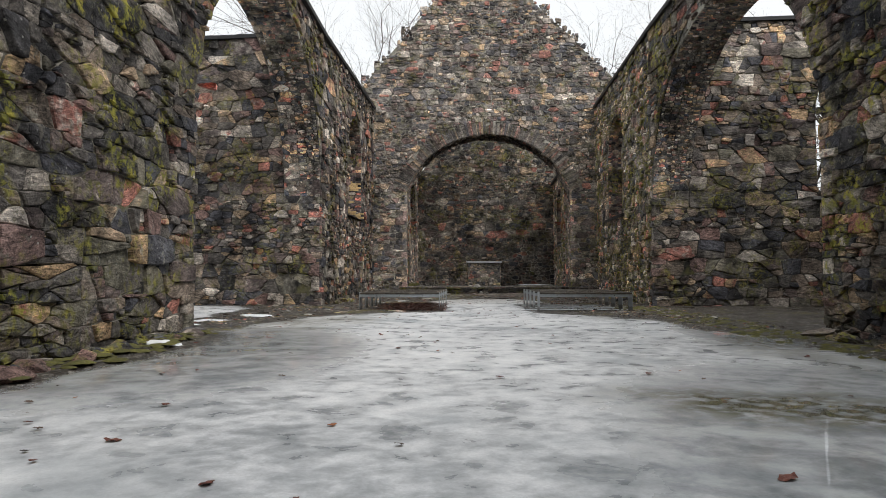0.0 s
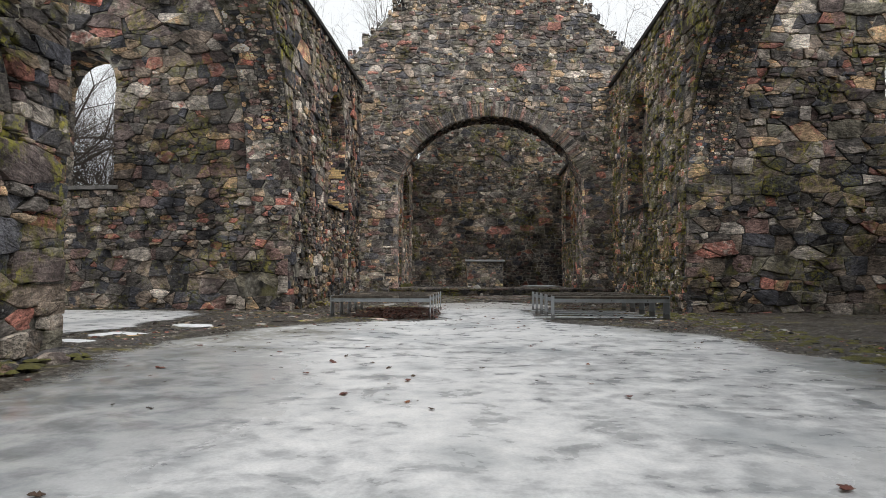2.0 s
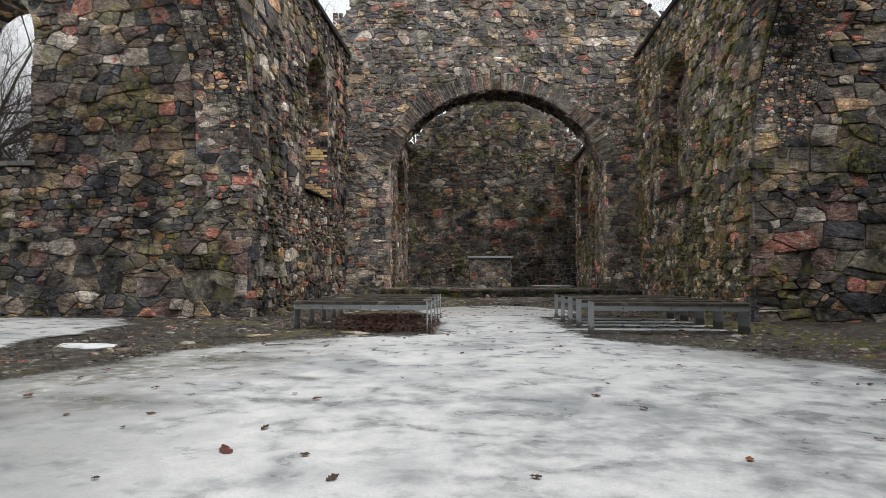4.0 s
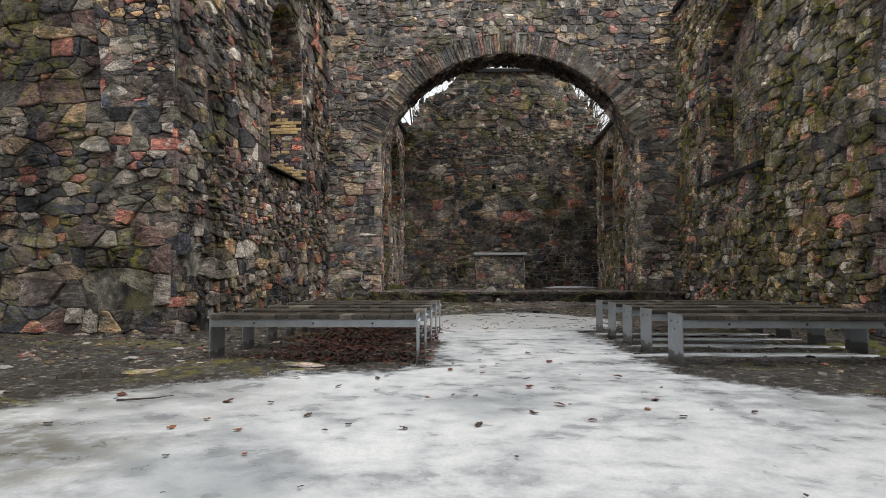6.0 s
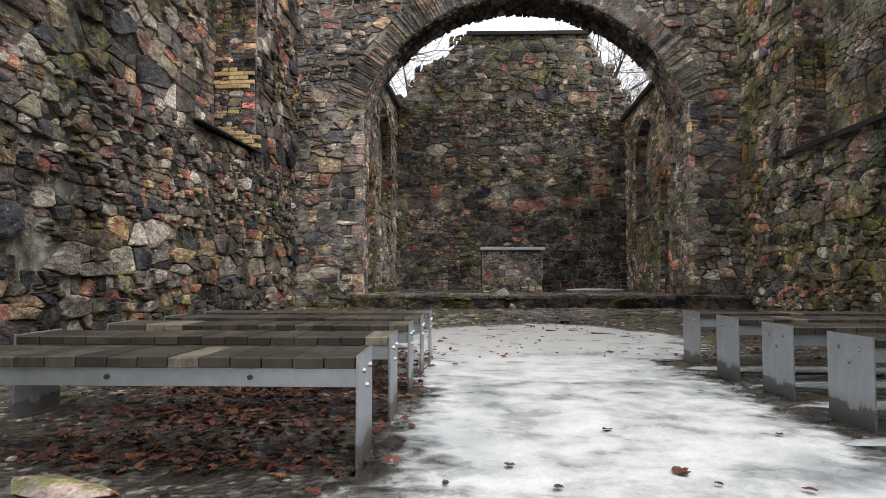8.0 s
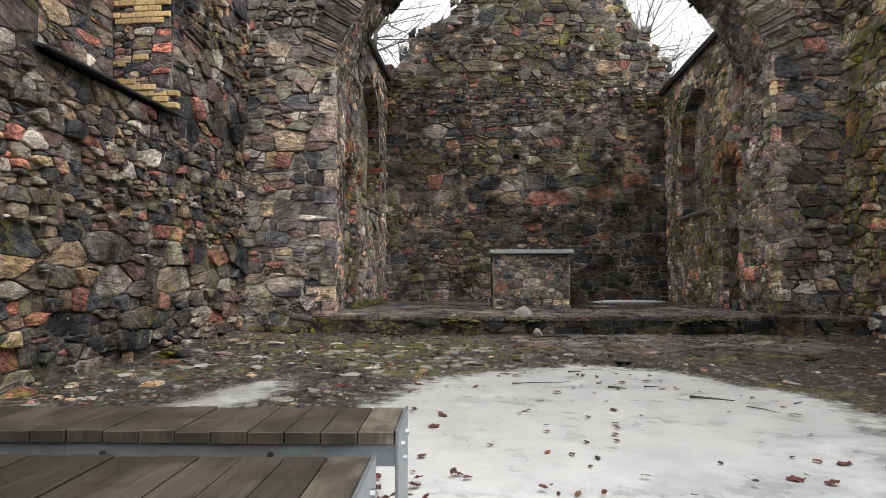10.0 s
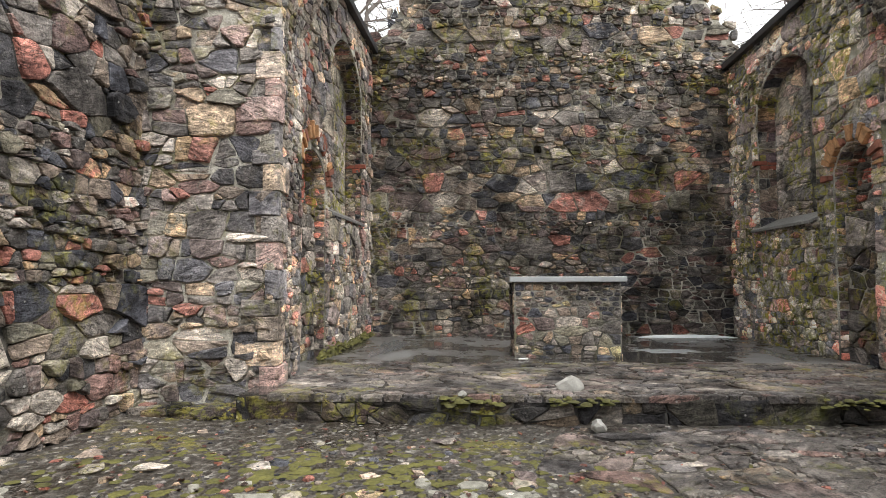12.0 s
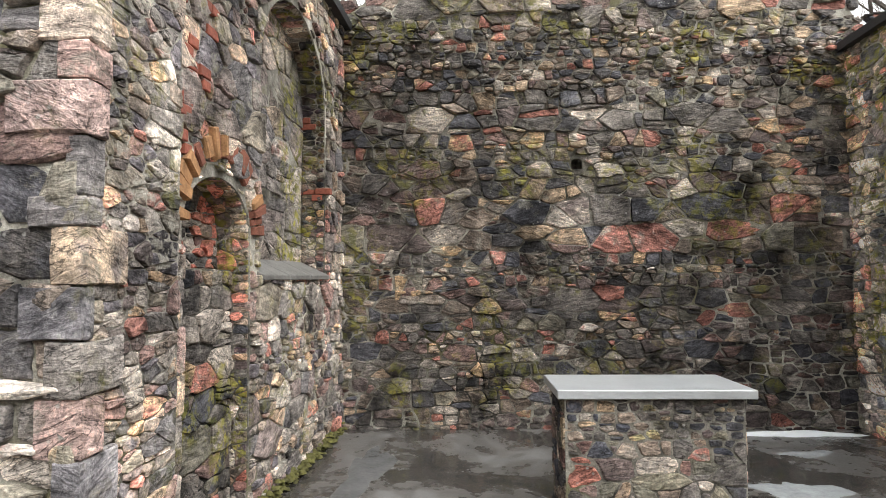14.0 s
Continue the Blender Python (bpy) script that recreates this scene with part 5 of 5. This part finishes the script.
# moss along the chancel step and at the foot of the walls
def moss_cushion(verts, faces, x, y, z, r, h, rng):
    off, n = len(verts), 7
    ph = rng.random() * 6
    for k, zz in ((1.0, -0.01), (0.75, 0.6), (0.35, 0.95)):
        verts.extend((x + r * k * math.cos(ph + 6.283 * i / n) * rng.uniform(0.8, 1.2), y + r * k * math.sin(ph + 6.283 * i / n) * rng.uniform(0.8, 1.2), z + h * zz * rng.uniform(0.8, 1.2)) for i in range(n))
    verts.append((x, y, z + h))
    faces.extend((off + j * n + i, off + j * n + (i + 1) % n, off + (j + 1) * n + (i + 1) % n, off + (j + 1) * n + i) for j in (0, 1) for i in range(n))
    faces.extend((off + 2 * n + i, off + 2 * n + (i + 1) % n, off + 3 * n) for i in range(n))


rng = random.Random(19)
verts, faces = [], []
for _ in range(420):
    x = rng.uniform(-1.7, 6.0)
    if math.sin(2.1 * x) + math.sin(5.3 * x + 1) < 0.5:
        continue
    moss_cushion(verts, faces, x, 22.25 + rng.gauss(0, 0.05), 0.362 - abs(rng.gauss(0, 0.04)), rng.uniform(0.02, 0.06), rng.uniform(0.008, 0.025), rng)
for _ in range(420):
    y = rng.uniform(24.6, 27.9)
    moss_cushion(verts, faces, -1.84 + 0.06 * (y - 23.7) + abs(rng.gauss(0.0, 0.04)), y, 0.37 + abs(rng.gauss(0, 0.05)), rng.uniform(0.015, 0.045), rng.uniform(0.01, 0.035), rng)
for _ in range(150):
    y = rng.uniform(1.5, 7.4)
    moss_cushion(verts, faces, -3.6 + abs(rng.gauss(0, 0.22)), y, rng.uniform(0.0, 0.05), rng.uniform(0.04, 0.12), rng.uniform(0.015, 0.03), rng)
for _ in range(300):
    x, y = rng.uniform(4.4, 5.6), rng.uniform(4.5, 14.8)
    moss_cushion(verts, faces, x, y, level(x, y) - 0.004, rng.uniform(0.03, 0.1), rng.uniform(0.008, 0.03), rng)
for _ in range(700):
    x, y = rng.gauss(-0.6, 1.1), rng.gauss(20.9, 0.45)
    if -3 < x < 5 and y < 22.1:
        moss_cushion(verts, faces, x, y, level(x, y) - 0.004, rng.uniform(0.02, 0.07), rng.uniform(0.004, 0.012), rng)
tagged(link_mesh("moss", verts, faces, MOSS, smooth=True), "green and yellow moss cushions on step and gravel", "moss", kind="stuff")

# flat stones sunk in the gravel before the step
rng = random.Random(91)
cobbles = [rock_mesh("floor_stone", s, 40 + i, 0.3, m) for i, (s, m) in enumerate(((0.09, PALE), (0.13, PALE), (0.07, PALE), (0.11, KINDS["dark"][0]), (0.16, KINDS["dark"][0]), (0.08, KINDS["nave"][0])))]
placed = 0
while placed < 110:
    x, y = rng.uniform(-2.9, 5.6), rng.uniform(16.4, 21.9)
    g = level(x, y)
    if g < 0.004 or (y > 21.2 and rng.random() < 0.6) or (x > 2.5 and rng.random() < 0.5):
        continue
    ob = new("floor_stone", cobbles[rng.randrange(3, 6) if y > 20.2 or rng.random() < 0.4 else rng.randrange(6)])
    ob.matrix_basis = pose(x, y, g - 0.004, rng.uniform(-6, 6), rng.uniform(-6, 6), rng.uniform(0, 360)) @ Matrix.Diagonal((1, 1, rng.uniform(0.5, 1.0), 1))
    ob.parent = ground
    placed += 1
for _ in range(90):
    x, y = rng.choice([(rng.uniform(-4.6, -2.3), rng.uniform(9, 14.8)), (rng.uniform(3.6, 5.7), rng.uniform(8.5, 15))])
    g = level(x, y)
    if g > 0.004:
        ob = new("floor_stone", cobbles[rng.randrange(6)])
        ob.matrix_basis = pose(x, y, g - 0.004, rng.uniform(-6, 6), rng.uniform(-6, 6), rng.uniform(0, 360)) @ Matrix.Diagonal((1, 1, rng.uniform(0.4, 0.9), 1))
        ob.parent = ground


def flat_slab(size, seed, mat):
    """A thin broken slab with an angular outline and a worn edge."""
    rng = random.Random(seed)
    n = rng.randrange(6, 10)
    ring = [(size * rng.uniform(0.65, 1.1) * math.cos(6.283 * (i + rng.uniform(-0.25, 0.25)) / n), 0.62 * size * rng.uniform(0.65, 1.1) * math.sin(6.283 * (i + rng.uniform(-0.25, 0.25)) / n)) for i in range(n)]
    t = rng.uniform(0.012, 0.024)
    vs = [(x * k, y * k, z + (rng.uniform(-0.003, 0.003) if z > 0 else 0)) for k, z in ((1.0, -0.03), (1.0, t * 0.6), (0.88, t)) for x, y in ring] + [(0, 0, t)]
    fs = [(r * n + i, r * n + (i + 1) % n, (r + 1) * n + (i + 1) % n, (r + 1) * n + i) for r in (0, 1) for i in range(n)] + [(2 * n + i, 2 * n + (i + 1) % n, 3 * n) for i in range(n)]
    me = bpy.data.meshes.new("floor_stone")
    me.from_pydata(vs, [], fs)
    me.materials.append(mat)
    return me


LICHENED = plain_material("lichened_slab", (0.27, 0.26, 0.22), 0.85, 0.0, 14, 0.6, 0.5, spec=0.2)
rng = random.Random(92)
slabs = [flat_slab(z, 300 + i, LICHENED) for i, z in enumerate((0.07, 0.11, 0.05, 0.13, 0.08, 0.045, 0.1, 0.06))]
placed = 0
while placed < 64:
    x, y = rng.choice([(rng.gauss(0.1, 0.75), rng.gauss(20.35, 0.33)), (rng.gauss(-0.3, 0.4), rng.gauss(19.0, 0.7)), (rng.uniform(-2.9, -0.8), rng.uniform(17.2, 20.6))])
    g = ground_at(x, y)
    if g < -0.002 or not -3 < x < 2.2 or not 16.8 < y < 20.8:
        continue
    ob = new("floor_stone", slabs[rng.randrange(8)])
    ob.matrix_basis = pose(x, y, g - 0.004, rng.uniform(-3, 3), rng.uniform(-3, 3), rng.uniform(0, 360))
    ob.parent = ground
    placed += 1
lay_stones(ground, [[(0.6, 21.0), (1.6, 20.55), (3.6, 20.3), (4.9, 20.6), (4.7, 21.9), (2.6, 22.1), (0.9, 21.9)]], lambda u, v, d: (u, v, ground_at(u, v) + d), 0.2, 206, "flag", 160,
           proud=0.02, joint=0.012, long=1.6, name="paving_stone")

# flat lichened slabs before the first northern bench
for i, (x, y, s, r) in enumerate(((-2.0, 12.68, 0.36, 8), (-1.3, 12.66, 0.44, -6), (-1.15, 12.36, 0.24, 20), (-2.35, 12.25, 0.3, 40), (-2.75, 12.75, 0.26, 70))):
    ob = new("floor_stone", rock_mesh("floor_stone", s, 70 + i, 0.16, KINDS["south"][0]))
    ob.matrix_basis = pose(x, y, -0.005, 1, -1, r) @ Matrix.Diagonal((1.0, 0.6, 0.45, 1))
    ob.parent = ground

# gravel and chips on the bare ground
rng = random.Random(313)
verts, faces = [], []
spread = [(-3.3, 5.7, 15.8, 22.2), (-4.9, -2.4, 7.6, 15.0), (3.0, 5.7, 7.6, 15.6), (-2.6, 0.2, 12.4, 16.6), (1.4, 3.2, 1.9, 3.0), (-6.5, -4.0, 13.4, 15.0)]
areas = [(b - a) * (d - c) for a, b, c, d in spread]
PX, PY = [], []
for (a, b, c, d), w in zip(spread, areas):
    n = int(6200 * w / sum(areas))
    PX += [rng.uniform(a, b) for _ in range(n)]
    PY += [rng.uniform(c, d) for _ in range(n)]
PZ = ground_height(np.array([PX]), np.array([PY]))[0]
for x, y, z in zip(PX, PY, PZ):
    if z < 0.0:
        continue
    r = 0.012 + 0.035 * rng.random() ** 3
    h = r * rng.uniform(0.3, 0.7)
    off, ph = len(verts), rng.random() * 6
    for k, zz in ((1.0, -0.2), (0.8, 0.7)):
        verts += [(x + r * k * math.cos(ph + 1.2566 * i) * rng.uniform(0.75, 1.25), y + r * k * math.sin(ph + 1.2566 * i) * rng.uniform(0.75, 1.25), z + h * zz) for i in range(5)]
    verts.append((x, y, z + h))
    faces += [(off + i, off + (i + 1) % 5, off + 5 + (i + 1) % 5, off + 5 + i) for i in range(5)] + [(off + 5 + i, off + 5 + (i + 1) % 5, off + 10) for i in range(5)]
tagged(link_mesh("gravel", verts, faces, KINDS["dark"][1]), "wet grey gravel and stone chips on the mud", "gravel", kind="stuff")


# ---- snow remnants ----
GREY_SHEET = plain_material("grey_ice", (0.42, 0.44, 0.45), 0.14, 0.0, 4, 0.3, 0.06)
FILM = plain_material("thin_ice", (0.13, 0.132, 0.132), 0.2, 0.0, 3, 0.5, 0.1)


def snow_patch(name, x, y, z, rx, ry, h, seed, label, mat=SNOW):
    rs = [0, 0.35, 0.62, 0.82, 0.94, 1.0]
    n, verts, faces = 40, [], []
    rng = random.Random(seed)
    ph = [rng.uniform(0, 6.28) for _ in range(4)]
    for r in rs:
        for i in range(n):
            a = 2 * math.pi * i / n
            k = 1 + 0.22 * math.sin(2 * a + ph[0]) + 0.15 * math.sin(5 * a + ph[1]) + 0.08 * math.sin(11 * a + ph[2])
            zz = h * (1 - r ** 3) * (0.8 + 0.4 * math.sin(3 * a + ph[3]) * r) - (0.02 if r == 1 else 0)
            verts.append((x + rx * r * k * math.cos(a), y + ry * r * k * math.sin(a), z + zz))
    for j in range(len(rs) - 1):
        faces += [(j * n + i, j * n + (i + 1) % n, (j + 1) * n + (i + 1) % n, (j + 1) * n + i) for i in range(n)]
    return tagged(link_mesh(name, verts, [f[::-1] for f in faces], mat, smooth=True), label, "snow" if mat is SNOW else "ice")


snow_patch("snow_patch", 4.25, 27.72, 0.372, 0.7, 0.13, 0.06, 3, "strip of old snow lying along the east wall")
snow_patch("ice_film", 3.15, 25.7, 0.372, 0.42, 0.4, 0.008, 4, "pale film of ice on the wet chancel floor", GREY_SHEET)
snow_patch("ice_film", 3.9, 26.9, 0.372, 0.36, 0.2, 0.006, 14, "pale film of ice on the wet chancel floor", GREY_SHEET)
snow_patch("ice_film", 4.5, 25.6, 0.372, 0.35, 1.1, 0.006, 5, "thin grey film of ice on the wet chancel floor", FILM)
snow_patch("ice_film", -1.0, 26.2, 0.372, 0.3, 1.3, 0.006, 15, "thin grey film of ice on the wet chancel floor", FILM)
# flat pale grey strips on the mud between the southern benches
for i, y in enumerate((13.28, 14.0, 14.68, 15.36)):
    snow_patch("ice_strip", 3.35, y, 0.018, 1.05, 0.11, 0.012, 60 + i, "pale grey strip on the mud between the benches", GREY_SHEET)
snow_patch("snow_patch", -4.3, 9.4, 0.01, 0.45, 0.22, 0.03, 6, "small remnant of old snow on the mud")
snow_patch("snow_patch", -3.95, 10.9, 0.01, 0.3, 0.16, 0.025, 7, "small remnant of old snow on the mud")
snow_patch("snow_patch", -4.5, 8.5, 0.01, 0.35, 0.2, 0.03, 8, "small remnant of old snow on the mud")
snow_patch("snow_patch", -3.3, 5.6, 0.03, 0.22, 0.12, 0.05, 9, "small remnant of snow among the fallen stones")


# ---- fallen leaves ----
def leaf_mesh(seed, mat, size):
    rng = random.Random(seed)
    n = 9
    left, right, mid = [], [], []
    for i in range(n):
        t = i / (n - 1)
        w = 0.33 * math.sin(math.pi * min(1, t * 0.95 + 0.04)) ** 0.8 * (1 + 0.35 * math.sin(t * 22 + seed))
        c = 0.22 * math.sin(3 * t + seed) * size
        mid.append((size * (t - 0.5), 0, c * 0.3 + 0.004))
        left.append((size * (t - 0.5), size * w, c * 0.3 + size * 0.13 * rng.random()))
        right.append((size * (t - 0.5), -size * w, c * 0.3 + size * 0.13 * rng.random()))
    vs = left + mid + right
    fs = [(i, i + 1, n + i + 1, n + i) for i in range(n - 1)] + [(n + i, n + i + 1, 2 * n + i + 1, 2 * n + i) for i in range(n - 1)]
    me = bpy.data.meshes.new("fallen_leaf")
    me.from_pydata(vs + [(x, y, z - 0.0015) for x, y, z in vs], [], fs + [tuple(i + 3 * n for i in f[::-1]) for f in fs])
    me.materials.append(mat)
    return me


LEAF = [plain_material("red_brown_leaf", (0.14, 0.045, 0.03), 0.6, 0.0, 40, 0.5, 0.3), plain_material("brown_leaf", (0.085, 0.05, 0.032), 0.65, 0.0, 40, 0.5, 0.3),
        plain_material("dark_leaf", (0.035, 0.026, 0.022), 0.55, 0.0, 40, 0.5, 0.3), plain_material("orange_leaf", (0.30, 0.11, 0.04), 0.6, 0.0, 40, 0.4, 0.3)]
leaves = [leaf_mesh(i, LEAF[i % 4 if i % 8 != 7 else 0], (0.085, 0.07, 0.05, 0.06, 0.1, 0.06, 0.04, 0.075)[i]) for i in range(8)]
names = ("curled red-brown leaf frozen on the ice", "curled brown leaf frozen on the ice", "small dark leaf frozen on the ice", "small orange leaf frozen on the ice")
SPOTS = [(-1.64, 2.36), (-0.76, 0.92), (-2.06, 1.76), (-2.6, 2.43), (-2.55, 3.71), (-1.51, 1.54), (-1.19, 6.59), (-0.89, 6.29), (0.0, 5.99), (-0.22, 6.62), (1.03, 6.01), (1.64, 6.93),
         (-0.41, 5.45), (0.06, 5.2), (0.23, 4.99), (1.58, 5.4), (1.44, 5.93), (-0.75, 7.4), (0.03, 6.2), (-1.21, 11.06), (-0.92, 11.01), (-0.6, 10.68), (-0.43, 10.35), (-0.89, 10.36), (-0.6, 11.56),
         (-0.33, 10.48), (-0.03, 10.41), (0.37, 10.48), (1.4, 10.88), (1.54, 10.69), (2.0, 10.81), (0.2, 12.33), (0.47, 12.89), (0.62, 12.65), (0.8, 11.9), (1.53, 12.01), (1.01, 18.55), (1.39, 19.4), (1.66, 19.02)]
rng = random.Random(5)
spots = list(SPOTS) + [(rng.uniform(-0.2, 2.6), rng.uniform(16.3, 19.6)) for _ in range(70)]
while len(spots) < 260:
    x, y = rng.uniform(-3.0, 4.3), rng.uniform(0.5, 19.8) if rng.random() < 0.75 else rng.uniform(8, 13)
    if level(x, y) < 0.002:
        spots.append((x, y))
for i, (x, y) in enumerate(spots):
    k = rng.randrange(8)
    s = rng.uniform(0.5, 1.0) if i >= len(SPOTS) else 0.85
    ob = new("fallen_leaf", leaves[k])
    ob.matrix_basis = pose(x, y, 0.006, rng.uniform(-8, 8), rng.uniform(-8, 8), rng.uniform(0, 360)) @ Matrix.Diagonal((s, s, s, 1))
    tagged(ob, names[k % 4], "leaf", "fallen leaves")

# thin twigs and bark on the ice before the step
def stick(x, y, length, r, turn, seed, label):
    rng = random.Random(seed)
    vs, fs, n = [], [], 6
    steps = max(4, int(length / 0.05))
    p, a = Vector((-length / 2, 0, 0)), rng.uniform(-0.2, 0.2)
    for i in range(steps + 1):
        k = r * (1 - 0.65 * i / steps) * rng.uniform(0.85, 1.15)
        vs += [tuple(p + Vector((-math.sin(a) * math.cos(w), math.cos(a) * math.cos(w), math.sin(w))) * k) for w in (2 * math.pi * j / n for j in range(n))]
        a += rng.uniform(-0.22, 0.22)
        p = p + Vector((math.cos(a), math.sin(a), rng.uniform(-0.04, 0.04))) * (length / steps)
    fs = [(i * n + j, i * n + (j + 1) % n, (i + 1) * n + (j + 1) % n, (i + 1) * n + j) for i in range(steps) for j in range(n)]
    fs += [tuple(range(n))[::-1], tuple(range(steps * n, steps * n + n))]
    ob = link_mesh("twig", vs, fs, BARK, smooth=True)
    ob.matrix_basis = pose(x, y, max(0.004, ground_at(x, y)) + r * 0.7, 0, 0, turn)
    return tagged(ob, label, "twig", "twigs on the ice")


for i, (x, y, length, r, turn) in enumerate(((0.95, 18.95, 0.55, 0.006, 2), (2.15, 18.3, 0.32, 0.012, -28), (1.55, 18.75, 0.16, 0.011, -18), (2.4, 18.0, 0.24, 0.005, -25), (1.85, 18.8, 0.12, 0.008, -10),
                                              (2.25, 20.6, 0.62, 0.009, -12), (3.05, 19.1, 0.2, 0.005, 5), (-1.75, 11.05, 0.34, 0.008, 4), (1.35, 19.6, 0.13, 0.009, 0), (2.75, 18.2, 0.14, 0.006, 35))):
    stick(x, y, length, r, turn, 500 + i, "thin dark twig lying on the white ice" if i != 5 else "thin dark twig lying on the paving before the step")

# a drift of wet leaves under the northern benches, and scattered leaves elsewhere
verts, faces = [], []
for _ in range(3800):
    if rng.random() < 0.8:
        x, y = rng.gauss(-0.85, 0.5), rng.uniform(12.75, 16.4)
        if not -1.9 < x < 0.05:
            continue
    else:
        x, y = rng.uniform(-2.9, 5.6), rng.uniform(15.8, 22.1)
    g = level(x, y)
    if g <= 0.0 and not y < 16.5:
        continue
    me = leaves[rng.randrange(8)]
    m = pose(x, y, g + rng.uniform(0.006, 0.03), rng.uniform(-25, 25), rng.uniform(-25, 25), rng.uniform(0, 360)) @ Matrix.Diagonal((0.65,) * 3 + (1,))
    off = len(verts)
    verts += [tuple(m @ v.co) for v in me.vertices]
    faces += [tuple(i + off for i in p.vertices) for p in me.polygons]
lm, nt, bsdf = nodes_of("wet_leaf_litter")
nt.links.new(ramp_of(nt, nt.nodes.new("ShaderNodeNewGeometry").outputs["Random Per Island"], [(0.0, (0.03, 0.02, 0.016)), (0.5, (0.10, 0.032, 0.022)), (0.8, (0.16, 0.05, 0.03)), (1.0, (0.2, 0.1, 0.05))]), bsdf.inputs["Base Color"])
bsdf.inputs["Roughness"].default_value = 0.45
tagged(link_mesh("leaf_litter", verts, faces, lm), "wet red-brown leaf litter under the benches", "leaf litter", kind="stuff")


# ---- bare trees outside ----
def tube(verts, faces, a, b, ra, rb, n):
    d = (b - a).normalized()
    s = d.orthogonal().normalized()
    t = d.cross(s)
    off = len(verts)
    for p, r in ((a, ra), (b, rb)):
        for i in range(n):
            w = 2 * math.pi * i / n
            verts.append(tuple(p + (s * math.cos(w) + t * math.sin(w)) * r))
    faces.extend((off + i, off + (i + 1) % n, off + n + (i + 1) % n, off + n + i) for i in range(n))


def bare_tree(x, y, height, seed, label, lean=0.0, thick=0.016, depth=5, full=0.5, z=-0.2):
    rng = random.Random(seed)
    root = tagged(new("bare_tree"), label, "tree", "bare trees round the ruin")
    root.matrix_basis = pose(x, y, z)
    layers = {"trunk": ([], []), "crown": ([], [])}

    def grow(p, d, length, r, lvl):
        nm = "trunk" if lvl < 2 else "crown"
        vs, fs = layers[nm]
        n = (7, 6, 5, 4, 3, 3, 3, 3)[min(lvl, 7)]
        steps = 4 if lvl < 3 else 3
        kids = []
        for i in range(steps):
            bend = Vector((rng.gauss(0, 1), rng.gauss(0, 1), rng.gauss(0.25, 0.6))) * (0.10 if lvl == 0 else 0.22)
            q = p + (d + bend).normalized() * (length / steps)
            d = (q - p).normalized()
            r2 = r * (0.9 if lvl < 2 else 0.82)
            tube(vs, fs, p, q, r, r2, n)
            p, r = q, r2
            if lvl > 0 or i >= 1:
                kids.append((p.copy(), d.copy(), r))
        if lvl >= depth:
            return
        for p2, d2, r3 in kids:
            for _ in range(2 if lvl > 0 else 3):
                side = Vector((rng.gauss(0, 1), rng.gauss(0, 1), rng.gauss(0.1, 0.7)))
                side = (side - d2 * side.dot(d2)).normalized()
                dd = (d2 * rng.uniform(0.5, 1.0) + side * rng.uniform(0.5, 1.0)).normalized()
                if rng.random() < (0.9 if lvl < 3 else full):
                    grow(p2, dd, length * rng.uniform(0.5, 0.75), r3 * rng.uniform(0.45, 0.65), lvl + 1)
    grow(Vector((0, 0, 0)), Vector((lean, 0.05, 1)).normalized(), height * 0.42, height * thick, 0)
    for nm, (vs, fs) in layers.items():
        if vs:
            link_mesh(nm, vs, fs, BARK if nm == "trunk" else TWIG, root, smooth=True)
    return root


bare_tree(-4.6, 38, 29, 1, "tall bare deciduous tree behind the gable", 0.03, 0.01, full=0.6)
bare_tree(4.9, 38.5, 16.5, 2, "bare spreading tree behind the east wall", 0.05, 0.02, full=0.5)
bare_tree(8.4, 37.5, 14, 3, "bare tree beside the chancel", -0.05, full=0.68)
bare_tree(14.5, 37, 22, 4, "tall bare tree beyond the nave", -0.1, 0.011)
bare_tree(14.7, 20.2, 12, 5, "bare tree behind the transept window", 0.06, 0.03)
bare_tree(-11.6, 20.0, 8.5, 6, "dense bare bushy tree behind the transept window", 0.25, 0.01, full=0.75)
bare_tree(-13.2, 22.0, 9, 7, "dense bare bushy tree behind the transept window", 0.1, 0.01, full=0.75)
bare_tree(-12.6, 24.0, 9, 8, "dense bare bushy tree behind the transept window", -0.1, 0.01, full=0.7)
bare_tree(-11.7, 18.4, 11, 9, "dense bare bushy tree behind the transept window", -0.1, 0.008, full=0.85)
bare_tree(-12.9, 19.6, 12.5, 10, "dense bare bushy tree behind the transept window", 0.15, 0.008, full=0.85)

# ---- single stones of the walls ----
for nm, vs, fs, mat, parent in LATER:
    link_mesh(nm, vs, fs, mat, parent)
